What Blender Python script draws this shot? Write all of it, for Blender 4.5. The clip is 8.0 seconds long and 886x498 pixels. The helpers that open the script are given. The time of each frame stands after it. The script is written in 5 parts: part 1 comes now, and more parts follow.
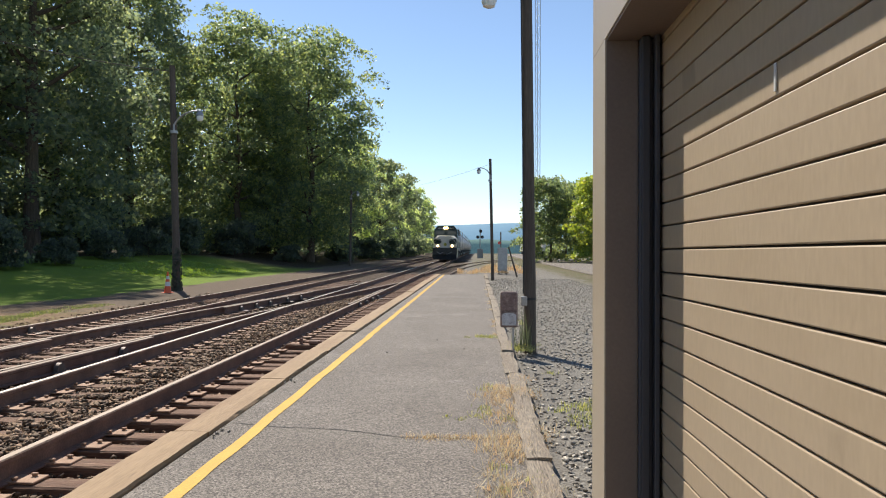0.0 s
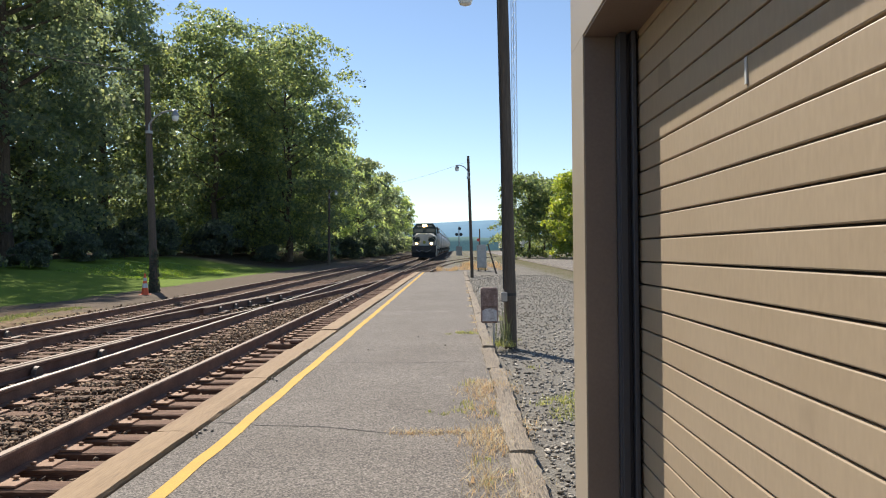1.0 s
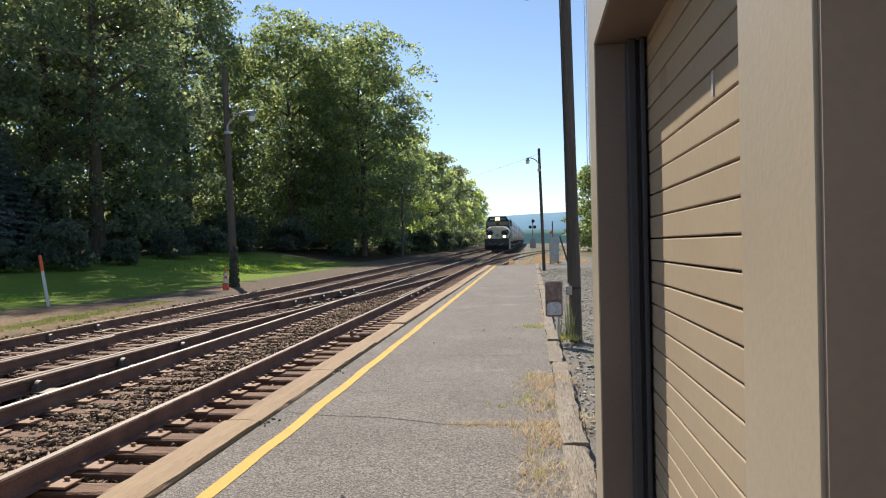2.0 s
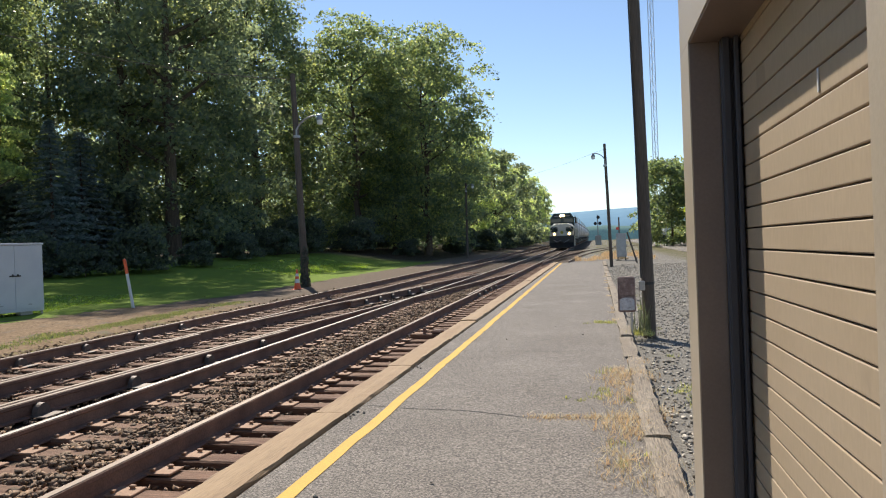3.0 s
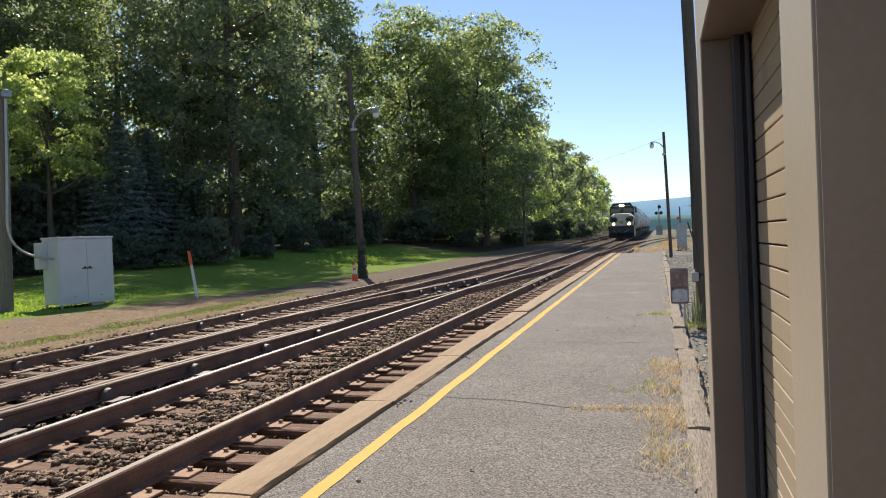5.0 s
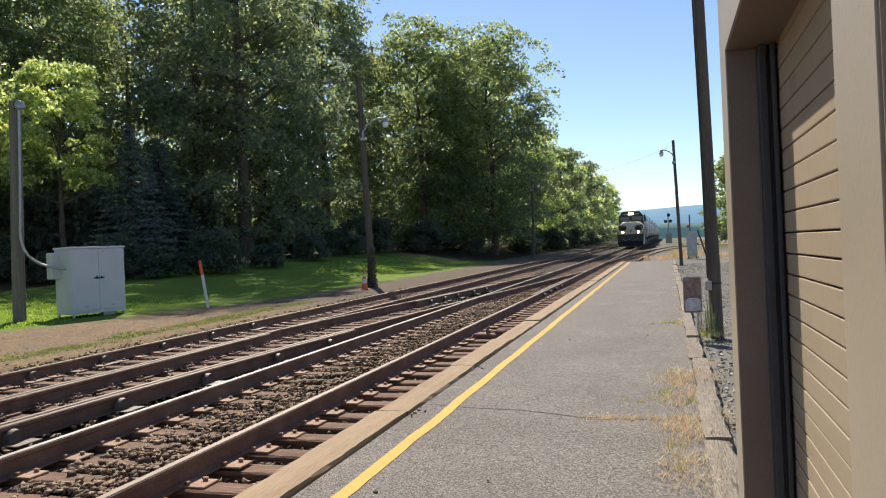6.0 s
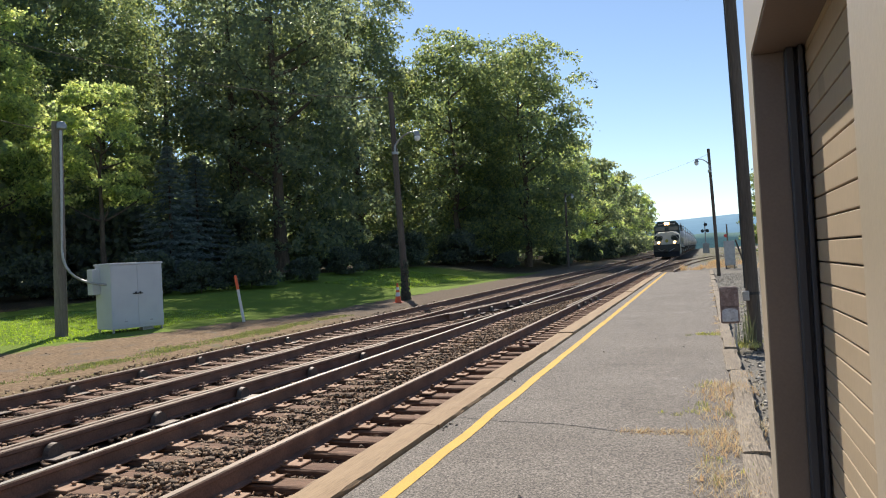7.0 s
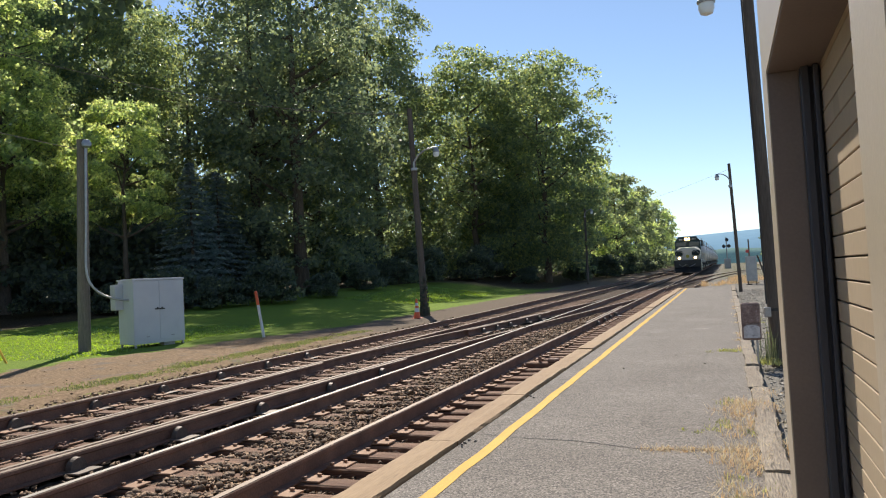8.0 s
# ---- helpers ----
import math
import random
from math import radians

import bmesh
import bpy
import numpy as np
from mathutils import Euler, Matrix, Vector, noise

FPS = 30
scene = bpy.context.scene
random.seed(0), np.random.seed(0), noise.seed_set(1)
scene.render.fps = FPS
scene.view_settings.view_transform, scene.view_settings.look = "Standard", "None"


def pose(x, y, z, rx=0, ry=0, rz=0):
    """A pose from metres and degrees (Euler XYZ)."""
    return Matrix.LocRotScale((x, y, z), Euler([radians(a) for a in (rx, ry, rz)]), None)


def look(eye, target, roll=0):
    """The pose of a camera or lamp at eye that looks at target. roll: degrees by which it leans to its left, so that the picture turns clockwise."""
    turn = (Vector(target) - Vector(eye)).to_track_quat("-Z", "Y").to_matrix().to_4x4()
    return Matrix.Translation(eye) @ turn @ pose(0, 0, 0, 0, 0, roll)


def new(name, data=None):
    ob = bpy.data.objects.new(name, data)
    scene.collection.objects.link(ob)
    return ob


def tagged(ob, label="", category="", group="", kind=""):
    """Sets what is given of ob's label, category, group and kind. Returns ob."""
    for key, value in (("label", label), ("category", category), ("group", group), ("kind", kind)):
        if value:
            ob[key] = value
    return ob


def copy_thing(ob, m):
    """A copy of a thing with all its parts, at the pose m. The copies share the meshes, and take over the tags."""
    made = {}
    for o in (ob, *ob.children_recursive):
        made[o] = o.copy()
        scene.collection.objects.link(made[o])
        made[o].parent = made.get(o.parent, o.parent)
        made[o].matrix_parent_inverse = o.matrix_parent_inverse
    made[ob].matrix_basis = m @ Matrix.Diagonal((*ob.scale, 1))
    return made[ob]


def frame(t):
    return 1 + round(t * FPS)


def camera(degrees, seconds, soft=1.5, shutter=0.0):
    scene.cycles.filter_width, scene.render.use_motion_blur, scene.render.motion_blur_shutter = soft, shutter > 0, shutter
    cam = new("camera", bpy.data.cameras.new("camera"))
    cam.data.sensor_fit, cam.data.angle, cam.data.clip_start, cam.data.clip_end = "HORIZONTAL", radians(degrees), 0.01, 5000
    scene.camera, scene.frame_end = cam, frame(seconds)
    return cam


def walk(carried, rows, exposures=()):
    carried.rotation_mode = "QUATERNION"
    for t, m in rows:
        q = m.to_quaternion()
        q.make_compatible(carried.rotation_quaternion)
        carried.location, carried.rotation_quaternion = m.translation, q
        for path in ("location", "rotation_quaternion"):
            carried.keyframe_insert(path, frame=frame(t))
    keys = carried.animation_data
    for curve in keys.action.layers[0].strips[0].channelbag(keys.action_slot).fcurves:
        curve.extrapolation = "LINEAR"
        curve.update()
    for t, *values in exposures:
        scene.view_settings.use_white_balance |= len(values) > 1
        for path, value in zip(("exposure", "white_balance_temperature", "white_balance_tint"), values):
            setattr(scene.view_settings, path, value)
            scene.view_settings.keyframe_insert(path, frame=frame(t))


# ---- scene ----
cam = camera(61.1, 8.0, soft=1.1)
PATH = [
    (0, (0.07, 0.164, 1.48), (-0.022, 2.162, 1.494), 0.2),
    (0.5, (0.068, 0.155, 1.484), (0.013, 2.154, 1.505), -0.0),
    (1, (0.057, 0.121, 1.467), (0.021, 2.12, 1.475), -0.6),
    (1.2, (0.052, 0.098, 1.479), (0.007, 2.098, 1.48), -0.9),
    (2.3, (0.253, -0.037, 1.486), (-0.059, 1.939, 1.477), -1.2),
    (2.5, (0.234, -0.073, 1.485), (-0.114, 1.896, 1.477), -1.4),
    (3, (0.119, -0.154, 1.474), (-0.281, 1.805, 1.468), -2.1),
    (3.5, (0.098, -0.2, 1.473), (-0.355, 1.748, 1.47), -2.2),
    (4, (0.21, -0.216, 1.481), (-0.303, 1.718, 1.477), -2.1),
    (4.5, (0.277, -0.221, 1.481), (-0.267, 1.704, 1.455), -2.3),
    (6, (0.214, -0.238, 1.491), (-0.359, 1.679, 1.491), -2.5),
    (6.5, (0.233, -0.231, 1.494), (-0.388, 1.67, 1.52), -2.7),
    (7, (0.242, -0.206, 1.487), (-0.415, 1.683, 1.525), -3.1),
    (7.5, (0.25, -0.205, 1.494), (-0.437, 1.672, 1.554), -3.4),
    (8, (0.256, -0.23, 1.492), (-0.446, 1.641, 1.574), -3.1),
]
walk(cam, [(t, look(eye, target, roll)) for t, eye, target, roll in PATH])

# ---- world and sun ----
SUN_AZ = radians(29)      # from +y towards -x
SUN_EL = radians(46)
world = bpy.data.worlds.new("sky")
scene.world = world
world.use_nodes = True
wn = world.node_tree
sky = wn.nodes.new("ShaderNodeTexSky")
sky.sky_type, sky.sun_disc = "NISHITA", False
sky.sun_elevation, sky.sun_rotation = SUN_EL, -SUN_AZ
sky.air_density, sky.dust_density, sky.ozone_density, sky.altitude = 0.9, 0.12, 1.7, 300
wn.links.new(sky.outputs[0], wn.nodes["Background"].inputs[0])
wn.nodes["Background"].inputs[1].default_value = 0.1
sun = bpy.data.lights.new("sun", "SUN")
sun.energy, sun.angle, sun.color = 5.0, radians(0.53), (1.0, 0.93, 0.82)
sun_ob = new("sun", sun)
sun_ob.matrix_world = look((-math.sin(SUN_AZ) * 50, math.cos(SUN_AZ) * 50, 52), (0, 0, 0))
scene.view_settings.exposure = 0.54

SLOPE = 0.0072              # the line climbs gently ahead
def gz(y):
    return SLOPE * max(min(y, 260), -60)


# ---- materials ----
def surf(name, c1, c2, scale=4.0, rough=0.8, metal=0.0, bump=0.2, bscale=40.0, fine=0.35, stretch=(1, 1, 1),
         c3=None, c3_at=0.62, world_space=False, dist=0.01, spread=0.0, tight=0.25, chips=0.0):
    """Two-scale mottled surface: large stains c1 to c2, fine grain, a third colour in patches, bump."""
    m = bpy.data.materials.new(name)
    m.use_nodes = True
    nt = m.node_tree
    N, L = nt.nodes, nt.links
    b = N["Principled BSDF"]
    if world_space:
        co = N.new("ShaderNodeNewGeometry").outputs["Position"]
    else:
        tc = N.new("ShaderNodeTexCoord").outputs["Object"]
        info = N.new("ShaderNodeObjectInfo").outputs["Random"]
        ml = N.new("ShaderNodeMath"); ml.operation = "MULTIPLY"; ml.inputs[1].default_value = 57.0
        L.new(info, ml.inputs[0])
        ad = N.new("ShaderNodeVectorMath"); ad.operation = "ADD"
        L.new(tc, ad.inputs[0]); L.new(ml.outputs[0], ad.inputs[1])
        co = ad.outputs[0]
    mp = N.new("ShaderNodeMapping")
    mp.inputs["Scale"].default_value = stretch
    L.new(co, mp.inputs[0])
    n1 = N.new("ShaderNodeTexNoise"); n1.inputs["Scale"].default_value = scale; n1.inputs["Detail"].default_value = 6
    n2 = N.new("ShaderNodeTexNoise"); n2.inputs["Scale"].default_value = bscale; n2.inputs["Detail"].default_value = 4
    L.new(mp.outputs[0], n1.inputs[0]); L.new(mp.outputs[0], n2.inputs[0])
    r1 = N.new("ShaderNodeMapRange"); r1.inputs[1].default_value = 0.32; r1.inputs[2].default_value = 0.68
    L.new(n1.outputs[0], r1.inputs[0])
    mix = N.new("ShaderNodeMix"); mix.data_type = "RGBA"
    mix.inputs[6].default_value, mix.inputs[7].default_value = (*c1, 1), (*c2, 1)
    L.new(r1.outputs[0], mix.inputs[0])
    out = mix.outputs[2]
    if c3:
        n3 = N.new("ShaderNodeTexNoise"); n3.inputs["Scale"].default_value = scale * 2.3; n3.inputs["Detail"].default_value = 8
        L.new(mp.outputs[0], n3.inputs[0])
        r3 = N.new("ShaderNodeMapRange"); r3.inputs[1].default_value = c3_at; r3.inputs[2].default_value = c3_at + 0.06
        L.new(n3.outputs[0], r3.inputs[0])
        m3 = N.new("ShaderNodeMix"); m3.data_type = "RGBA"; m3.inputs[7].default_value = (*c3, 1)
        L.new(r3.outputs[0], m3.inputs[0]); L.new(out, m3.inputs[6])
        out = m3.outputs[2]
    r2 = N.new("ShaderNodeMapRange"); r2.inputs[1].default_value = 0.5 - tight; r2.inputs[2].default_value = 0.5 + tight
    r2.inputs[3].default_value = 1 - fine; r2.inputs[4].default_value = 1 + fine
    L.new(n2.outputs[0], r2.inputs[0])
    mul = N.new("ShaderNodeMix"); mul.data_type = "RGBA"; mul.blend_type = "MULTIPLY"; mul.inputs[0].default_value = 1
    L.new(out, mul.inputs[6]); L.new(r2.outputs[0], mul.inputs[7])
    out = mul.outputs[2]
    if chips:
        vo = N.new("ShaderNodeTexVoronoi"); vo.inputs["Scale"].default_value = chips
        L.new(mp.outputs[0], vo.inputs["Vector"])
        bw = N.new("ShaderNodeSeparateColor"); L.new(vo.outputs["Color"], bw.inputs[0])
        rc = N.new("ShaderNodeMapRange"); rc.inputs[3].default_value = 0.4; rc.inputs[4].default_value = 1.6
        L.new(bw.outputs[0], rc.inputs[0])
        m5 = N.new("ShaderNodeMix"); m5.data_type = "RGBA"; m5.blend_type = "MULTIPLY"; m5.inputs[0].default_value = 1
        L.new(out, m5.inputs[6]); L.new(rc.outputs[0], m5.inputs[7])
        out = m5.outputs[2]
    if spread:
        isl = N.new("ShaderNodeNewGeometry").outputs["Random Per Island"]
        rs = N.new("ShaderNodeMapRange"); rs.inputs[3].default_value = 1 - spread; rs.inputs[4].default_value = 1 + spread
        L.new(isl, rs.inputs[0])
        m4 = N.new("ShaderNodeMix"); m4.data_type = "RGBA"; m4.blend_type = "MULTIPLY"; m4.inputs[0].default_value = 1
        L.new(out, m4.inputs[6]); L.new(rs.outputs[0], m4.inputs[7])
        out = m4.outputs[2]
    L.new(out, b.inputs["Base Color"])
    b.inputs["Roughness"].default_value, b.inputs["Metallic"].default_value = rough, metal
    if bump:
        bp = N.new("ShaderNodeBump"); bp.inputs["Strength"].default_value = bump; bp.inputs["Distance"].default_value = dist
        L.new(n2.outputs[0], bp.inputs["Height"]); L.new(bp.outputs[0], b.inputs["Normal"])
    return m


def leafy(name, c1, c2, c3, glow=0.45, rough=0.42):
    """Leaves: each leaf its own tint; light also comes through."""
    m = bpy.data.materials.new(name)
    m.use_nodes = True
    N, L = m.node_tree.nodes, m.node_tree.links
    b, o = N["Principled BSDF"], N["Material Output"]
    isl = N.new("ShaderNodeNewGeometry").outputs["Random Per Island"]
    ramp = N.new("ShaderNodeValToRGB")
    ramp.color_ramp.elements[0].color, ramp.color_ramp.elements[1].color = (*c1, 1), (*c3, 1)
    e = ramp.color_ramp.elements.new(0.6); e.color = (*c2, 1)
    L.new(isl, ramp.inputs[0])
    # blue-grey of haze and sky sheen put into the leaves' reflected colour
    haze_tint = N.new("ShaderNodeHueSaturation"); haze_tint.inputs["Hue"].default_value = 0.55; haze_tint.inputs["Saturation"].default_value = 0.62; haze_tint.inputs["Value"].default_value = 1.1
    L.new(ramp.outputs[0], haze_tint.inputs["Color"]); L.new(haze_tint.outputs[0], b.inputs["Base Color"])
    b.inputs["Roughness"].default_value = rough
    tr = N.new("ShaderNodeBsdfTranslucent")
    hs = N.new("ShaderNodeHueSaturation"); hs.inputs["Hue"].default_value = 0.485; hs.inputs["Value"].default_value = 3.0; hs.inputs["Saturation"].default_value = 1.1
    L.new(ramp.outputs[0], hs.inputs["Color"]); L.new(hs.outputs[0], tr.inputs[0])
    mx = N.new("ShaderNodeMixShader"); mx.inputs[0].default_value = glow
    L.new(b.outputs[0], mx.inputs[1]); L.new(tr.outputs[0], mx.inputs[2])
    L.new(mx.outputs[0], o.inputs[0])
    return m


def plain(name, col, rough=0.5, metal=0.0, emit=0.0, ecol=None):
    m = bpy.data.materials.new(name)
    m.use_nodes = True
    b = m.node_tree.nodes["Principled BSDF"]
    b.inputs["Base Color"].default_value = (*col, 1)
    b.inputs["Roughness"].default_value, b.inputs["Metallic"].default_value = rough, metal
    if emit:
        b.inputs["Emission Color"].default_value = (*(ecol or col), 1)
        b.inputs["Emission Strength"].default_value = emit
    return m


ASPHALT = surf("asphalt", (0.138, 0.117, 0.0983), (0.171, 0.148, 0.126), 0.8, 0.92, 0, 0.7, 70, 0.4, c3=(0.202, 0.176, 0.153), c3_at=0.66, world_space=True, dist=0.012, tight=0.15, chips=95.0)
YELLOW = surf("yellow_paint", (0.539, 0.307, 0.0101), (0.464, 0.267, 0.0112), 3, 0.75, 0, 0.35, 90, 0.18, c3=(0.269, 0.18, 0.0224), c3_at=0.66, world_space=True, dist=0.004)
TIMBER_L = surf("edge_timber_wood", (0.255, 0.162, 0.0857), (0.323, 0.217, 0.12), 1.6, 0.85, 0, 0.6, 22, 0.22, (5, 0.3, 5), c3=(0.172, 0.11, 0.0654), c3_at=0.66, dist=0.012)
TIMBER_R = surf("grey_timber_wood", (0.206, 0.162, 0.118), (0.274, 0.225, 0.168), 2.2, 0.9, 0, 0.9, 24, 0.45, (4, 0.4, 4), c3=(0.0935, 0.0717, 0.0499), c3_at=0.62, dist=0.02)
TIE = surf("tie_wood", (0.118, 0.0582, 0.0329), (0.195, 0.106, 0.0629), 3, 0.9, 0, 0.8, 22, 0.4, (0.5, 4, 4), c3=(0.242, 0.145, 0.0903), c3_at=0.62, dist=0.015)
RAIL = surf("rusted_rail_steel", (0.126, 0.0666, 0.0459), (0.224, 0.123, 0.0825), 3, 0.75, 0.1, 0.3, 60, 0.3, dist=0.004)
RAILTOP = surf("worn_rail_top", (0.148, 0.101, 0.0698), (0.198, 0.141, 0.1), 2, 0.62, 0.25, 0.05, 30, 0.15, (4, 0.2, 4))
SHINE = surf("polished_rail_top", (0.187, 0.166, 0.146), (0.243, 0.22, 0.198), 2, 0.5, 0.6, 0.02, 20, 0.12, (4, 0.2, 4))
PLATE = surf("rusty_plate", (0.247, 0.135, 0.0748), (0.329, 0.202, 0.128), 7, 0.8, 0.05, 0.3, 60, 0.25, dist=0.004)
BRACE = surf("grey_cast_iron", (0.09, 0.0675, 0.054), (0.153, 0.122, 0.099), 6, 0.6, 0.4, 0.2, 60, 0.25, dist=0.004)
STONE = surf("ballast_stone", (0.156, 0.0975, 0.0587), (0.225, 0.151, 0.0948), 1.2, 0.9, 0, 0.5, 60, 0.35, c3=(0.263, 0.196, 0.135), c3_at=0.68, world_space=True, spread=0.55)
STONE_R = surf("grey_gravel_stone", (0.25, 0.222, 0.183), (0.376, 0.342, 0.294), 1.5, 0.9, 0, 0.4, 60, 0.3, world_space=True, spread=0.5)
WALL = surf("tan_wall_paint", (0.367, 0.301, 0.223), (0.398, 0.328, 0.245), 1.5, 0.4, 0, 0.12, 130, 0.05, dist=0.002)
FRAME = surf("brown_frame_paint", (0.156, 0.116, 0.0952), (0.183, 0.137, 0.111), 3, 0.5, 0, 0.1, 120, 0.08, dist=0.002)
GUIDE = surf("dark_guide_metal", (0.0353, 0.0353, 0.0428), (0.0529, 0.0504, 0.058), 4, 0.6, 0.0, 0.1, 100, 0.1, (6, 6, 0.5))
SLAT = surf("tan_shutter_paint", (0.38, 0.29, 0.194), (0.406, 0.315, 0.217), 2.0, 0.5, 0, 0.1, 90, 0.06, (1, 1, 0.35), c3=(0.32, 0.246, 0.168), c3_at=0.66, dist=0.002)
# wall tan turned darker brown: the pier side's shade put into the colour
BAY = surf("shade_browned_bay", (0.275, 0.209, 0.171), (0.303, 0.237, 0.193), 3, 0.5, 0, 0.1, 120, 0.06, dist=0.002)
GAP = plain("shutter_gap", (0.05, 0.035, 0.03), 0.8)
POLEWOOD = surf("creosoted_pole_wood", (0.0727, 0.0573, 0.0453), (0.116, 0.094, 0.0752), 2, 0.85, 0, 0.5, 18, 0.35, (6, 6, 0.35), dist=0.012)
POLEGREY = surf("weathered_pole_wood", (0.13, 0.11, 0.0909), (0.182, 0.158, 0.13), 2, 0.9, 0, 0.5, 18, 0.35, (6, 6, 0.35), dist=0.012)
GALV = surf("galvanised_steel", (0.299, 0.306, 0.314), (0.374, 0.381, 0.389), 5, 0.45, 0.7, 0.1, 60, 0.12)
LAMPGLASS = plain("lamp_bowl_glass", (0.72, 0.75, 0.76), 0.15)
CABPAINT = surf("pale_grey_cabinet_paint", (0.484, 0.499, 0.529), (0.529, 0.544, 0.567), 2.5, 0.45, 0, 0.08, 60, 0.05, c3=(0.347, 0.333, 0.318), c3_at=0.72, dist=0.002)
DARK = plain("dark_metal", (0.03, 0.03, 0.032), 0.5, 0.3)
ORANGE = surf("orange_plastic", (0.704, 0.108, 0.029), (0.646, 0.0911, 0.0248), 5, 0.5, 0, 0.05, 60, 0.08)
WHITE = surf("white_plastic", (0.551, 0.551, 0.535), (0.612, 0.612, 0.597), 5, 0.5, 0, 0.05, 60, 0.06)
BARK = surf("bark", (0.075, 0.055, 0.04), (0.13, 0.10, 0.075), 3, 0.95, 0, 0.8, 14, 0.4, (4, 4, 0.6), dist=0.04)
LEAF = leafy("green_leaves", (0.069, 0.0948, 0.0547), (0.108, 0.144, 0.0647), (0.202, 0.221, 0.0746), 0.62)
LEAF_Y = leafy("yellow_green_leaves", (0.133, 0.177, 0.0788), (0.224, 0.272, 0.105), (0.357, 0.372, 0.144), 0.68)
LEAF_D = leafy("dark_leaves", (0.0777, 0.102, 0.0659), (0.114, 0.142, 0.077), (0.187, 0.205, 0.0878), 0.6)
LEAF_G = leafy("yellowing_leaves", (0.101, 0.149, 0.0325), (0.173, 0.216, 0.0396), (0.259, 0.27, 0.0432), 0.55)
NEEDLE = leafy("spruce_needles", (0.0731, 0.104, 0.099), (0.101, 0.144, 0.13), (0.152, 0.203, 0.174), 0.35, 0.85)
DRY = leafy("dry_grass", (0.32, 0.208, 0.0947), (0.408, 0.277, 0.134), (0.498, 0.359, 0.19), 0.25, 0.7)
WEED = leafy("green_weed", (0.132, 0.149, 0.0413), (0.215, 0.223, 0.066), (0.314, 0.297, 0.107), 0.4)


def ground_material():
    """One sheet: ballast bed, bare dirt, lawn and gravel, parted by ragged borders."""
    m = bpy.data.materials.new("ground_soil")
    m.use_nodes = True
    N, L = m.node_tree.nodes, m.node_tree.links
    b = N["Principled BSDF"]
    pos = N.new("ShaderNodeNewGeometry").outputs["Position"]
    sep = N.new("ShaderNodeSeparateXYZ"); L.new(pos, sep.inputs[0])

    def noise_at(scale, detail=5):
        n = N.new("ShaderNodeTexNoise"); n.inputs["Scale"].default_value = scale; n.inputs["Detail"].default_value = detail
        L.new(pos, n.inputs[0]); return n.outputs[0]

    def math_(op, a, c):
        n = N.new("ShaderNodeMath"); n.operation = op
        for i, v in enumerate((a, c)):
            if isinstance(v, (int, float)): n.inputs[i].default_value = v
            else: L.new(v, n.inputs[i])
        return n.outputs[0]

    def rng(v, a, c, lo=0.0, hi=1.0):
        n = N.new("ShaderNodeMapRange"); n.inputs[1].default_value, n.inputs[2].default_value = a, c
        n.inputs[3].default_value, n.inputs[4].default_value = lo, hi
        L.new(v, n.inputs[0]); return n.outputs[0]

    def two(c1, c2, f):
        n = N.new("ShaderNodeMix"); n.data_type = "RGBA"
        for i, v in ((6, c1), (7, c2)):
            if isinstance(v, tuple): n.inputs[i].default_value = (*v, 1)
            else: L.new(v, n.inputs[i])
        L.new(f, n.inputs[0]); return n.outputs[2]

    big, mid, fine, grain = noise_at(0.35), noise_at(1.7, 7), noise_at(14, 6), noise_at(55, 3)
    blades = noise_at(120, 2)
    x, y = sep.outputs[0], sep.outputs[1]
    wob = math_("MULTIPLY", math_("SUBTRACT", mid, 0.5), 2.6)
    xw = math_("ADD", x, wob)
    ballast = two((0.048, 0.035, 0.027), (0.11, 0.083, 0.064), rng(fine, 0.35, 0.65))
    dirt = two((0.13, 0.088, 0.053), (0.31, 0.217, 0.137), rng(fine, 0.3, 0.7))
    dirt = two(dirt, (0.17, 0.14, 0.11), rng(mid, 0.56, 0.68))
    grass = two((0.10, 0.145, 0.03), (0.19, 0.265, 0.042), rng(blades, 0.3, 0.7))
    grass = two(grass, (0.185, 0.26, 0.028), rng(mid, 0.55, 0.75))
    gravel = two((0.12, 0.108, 0.093), (0.27, 0.25, 0.218), rng(grain, 0.32, 0.68))
    gravel = two(gravel, (0.18, 0.166, 0.143), rng(big, 0.45, 0.7))
    field = two((0.15, 0.122, 0.076), (0.105, 0.105, 0.045), rng(mid, 0.4, 0.6))
    c = two(ballast, gravel, rng(xw, -1.4, -1.0))
    left_dirt = rng(xw, -9.5, -9.1, 1, 0)
    verge = math_("MULTIPLY", rng(xw, -10.1, -9.8), rng(fine, 0.52, 0.66))
    dd = two(dirt, (0.17, 0.19, 0.045), verge)
    dd = two(dd, (0.125, 0.10, 0.08), math_("MULTIPLY", rng(math_("ADD", y, math_("MULTIPLY", wob, 2.0)), 18.5, 21.5), 0.8))
    c = two(c, dd, left_dirt)
    edge = math_("ADD", xw, rng(y, 14, 24, 0.0, -2.6))
    lawn = math_("MULTIPLY", rng(edge, -15.4, -15.0, 1, 0), rng(y, 58, 64, 1, 0))
    c = two(c, grass, lawn)
    litter = two((0.035, 0.028, 0.02), (0.085, 0.065, 0.042), rng(fine, 0.35, 0.65))
    wood = math_("SUBTRACT", xw, rng(y, 25, 50, 0.0, 6.0))
    c = two(c, litter, math_("MAXIMUM", rng(wood, -30.5, -29.5, 1, 0), math_("MULTIPLY", rng(xw, -14.0, -13.2, 1, 0), rng(y, 58, 64))))
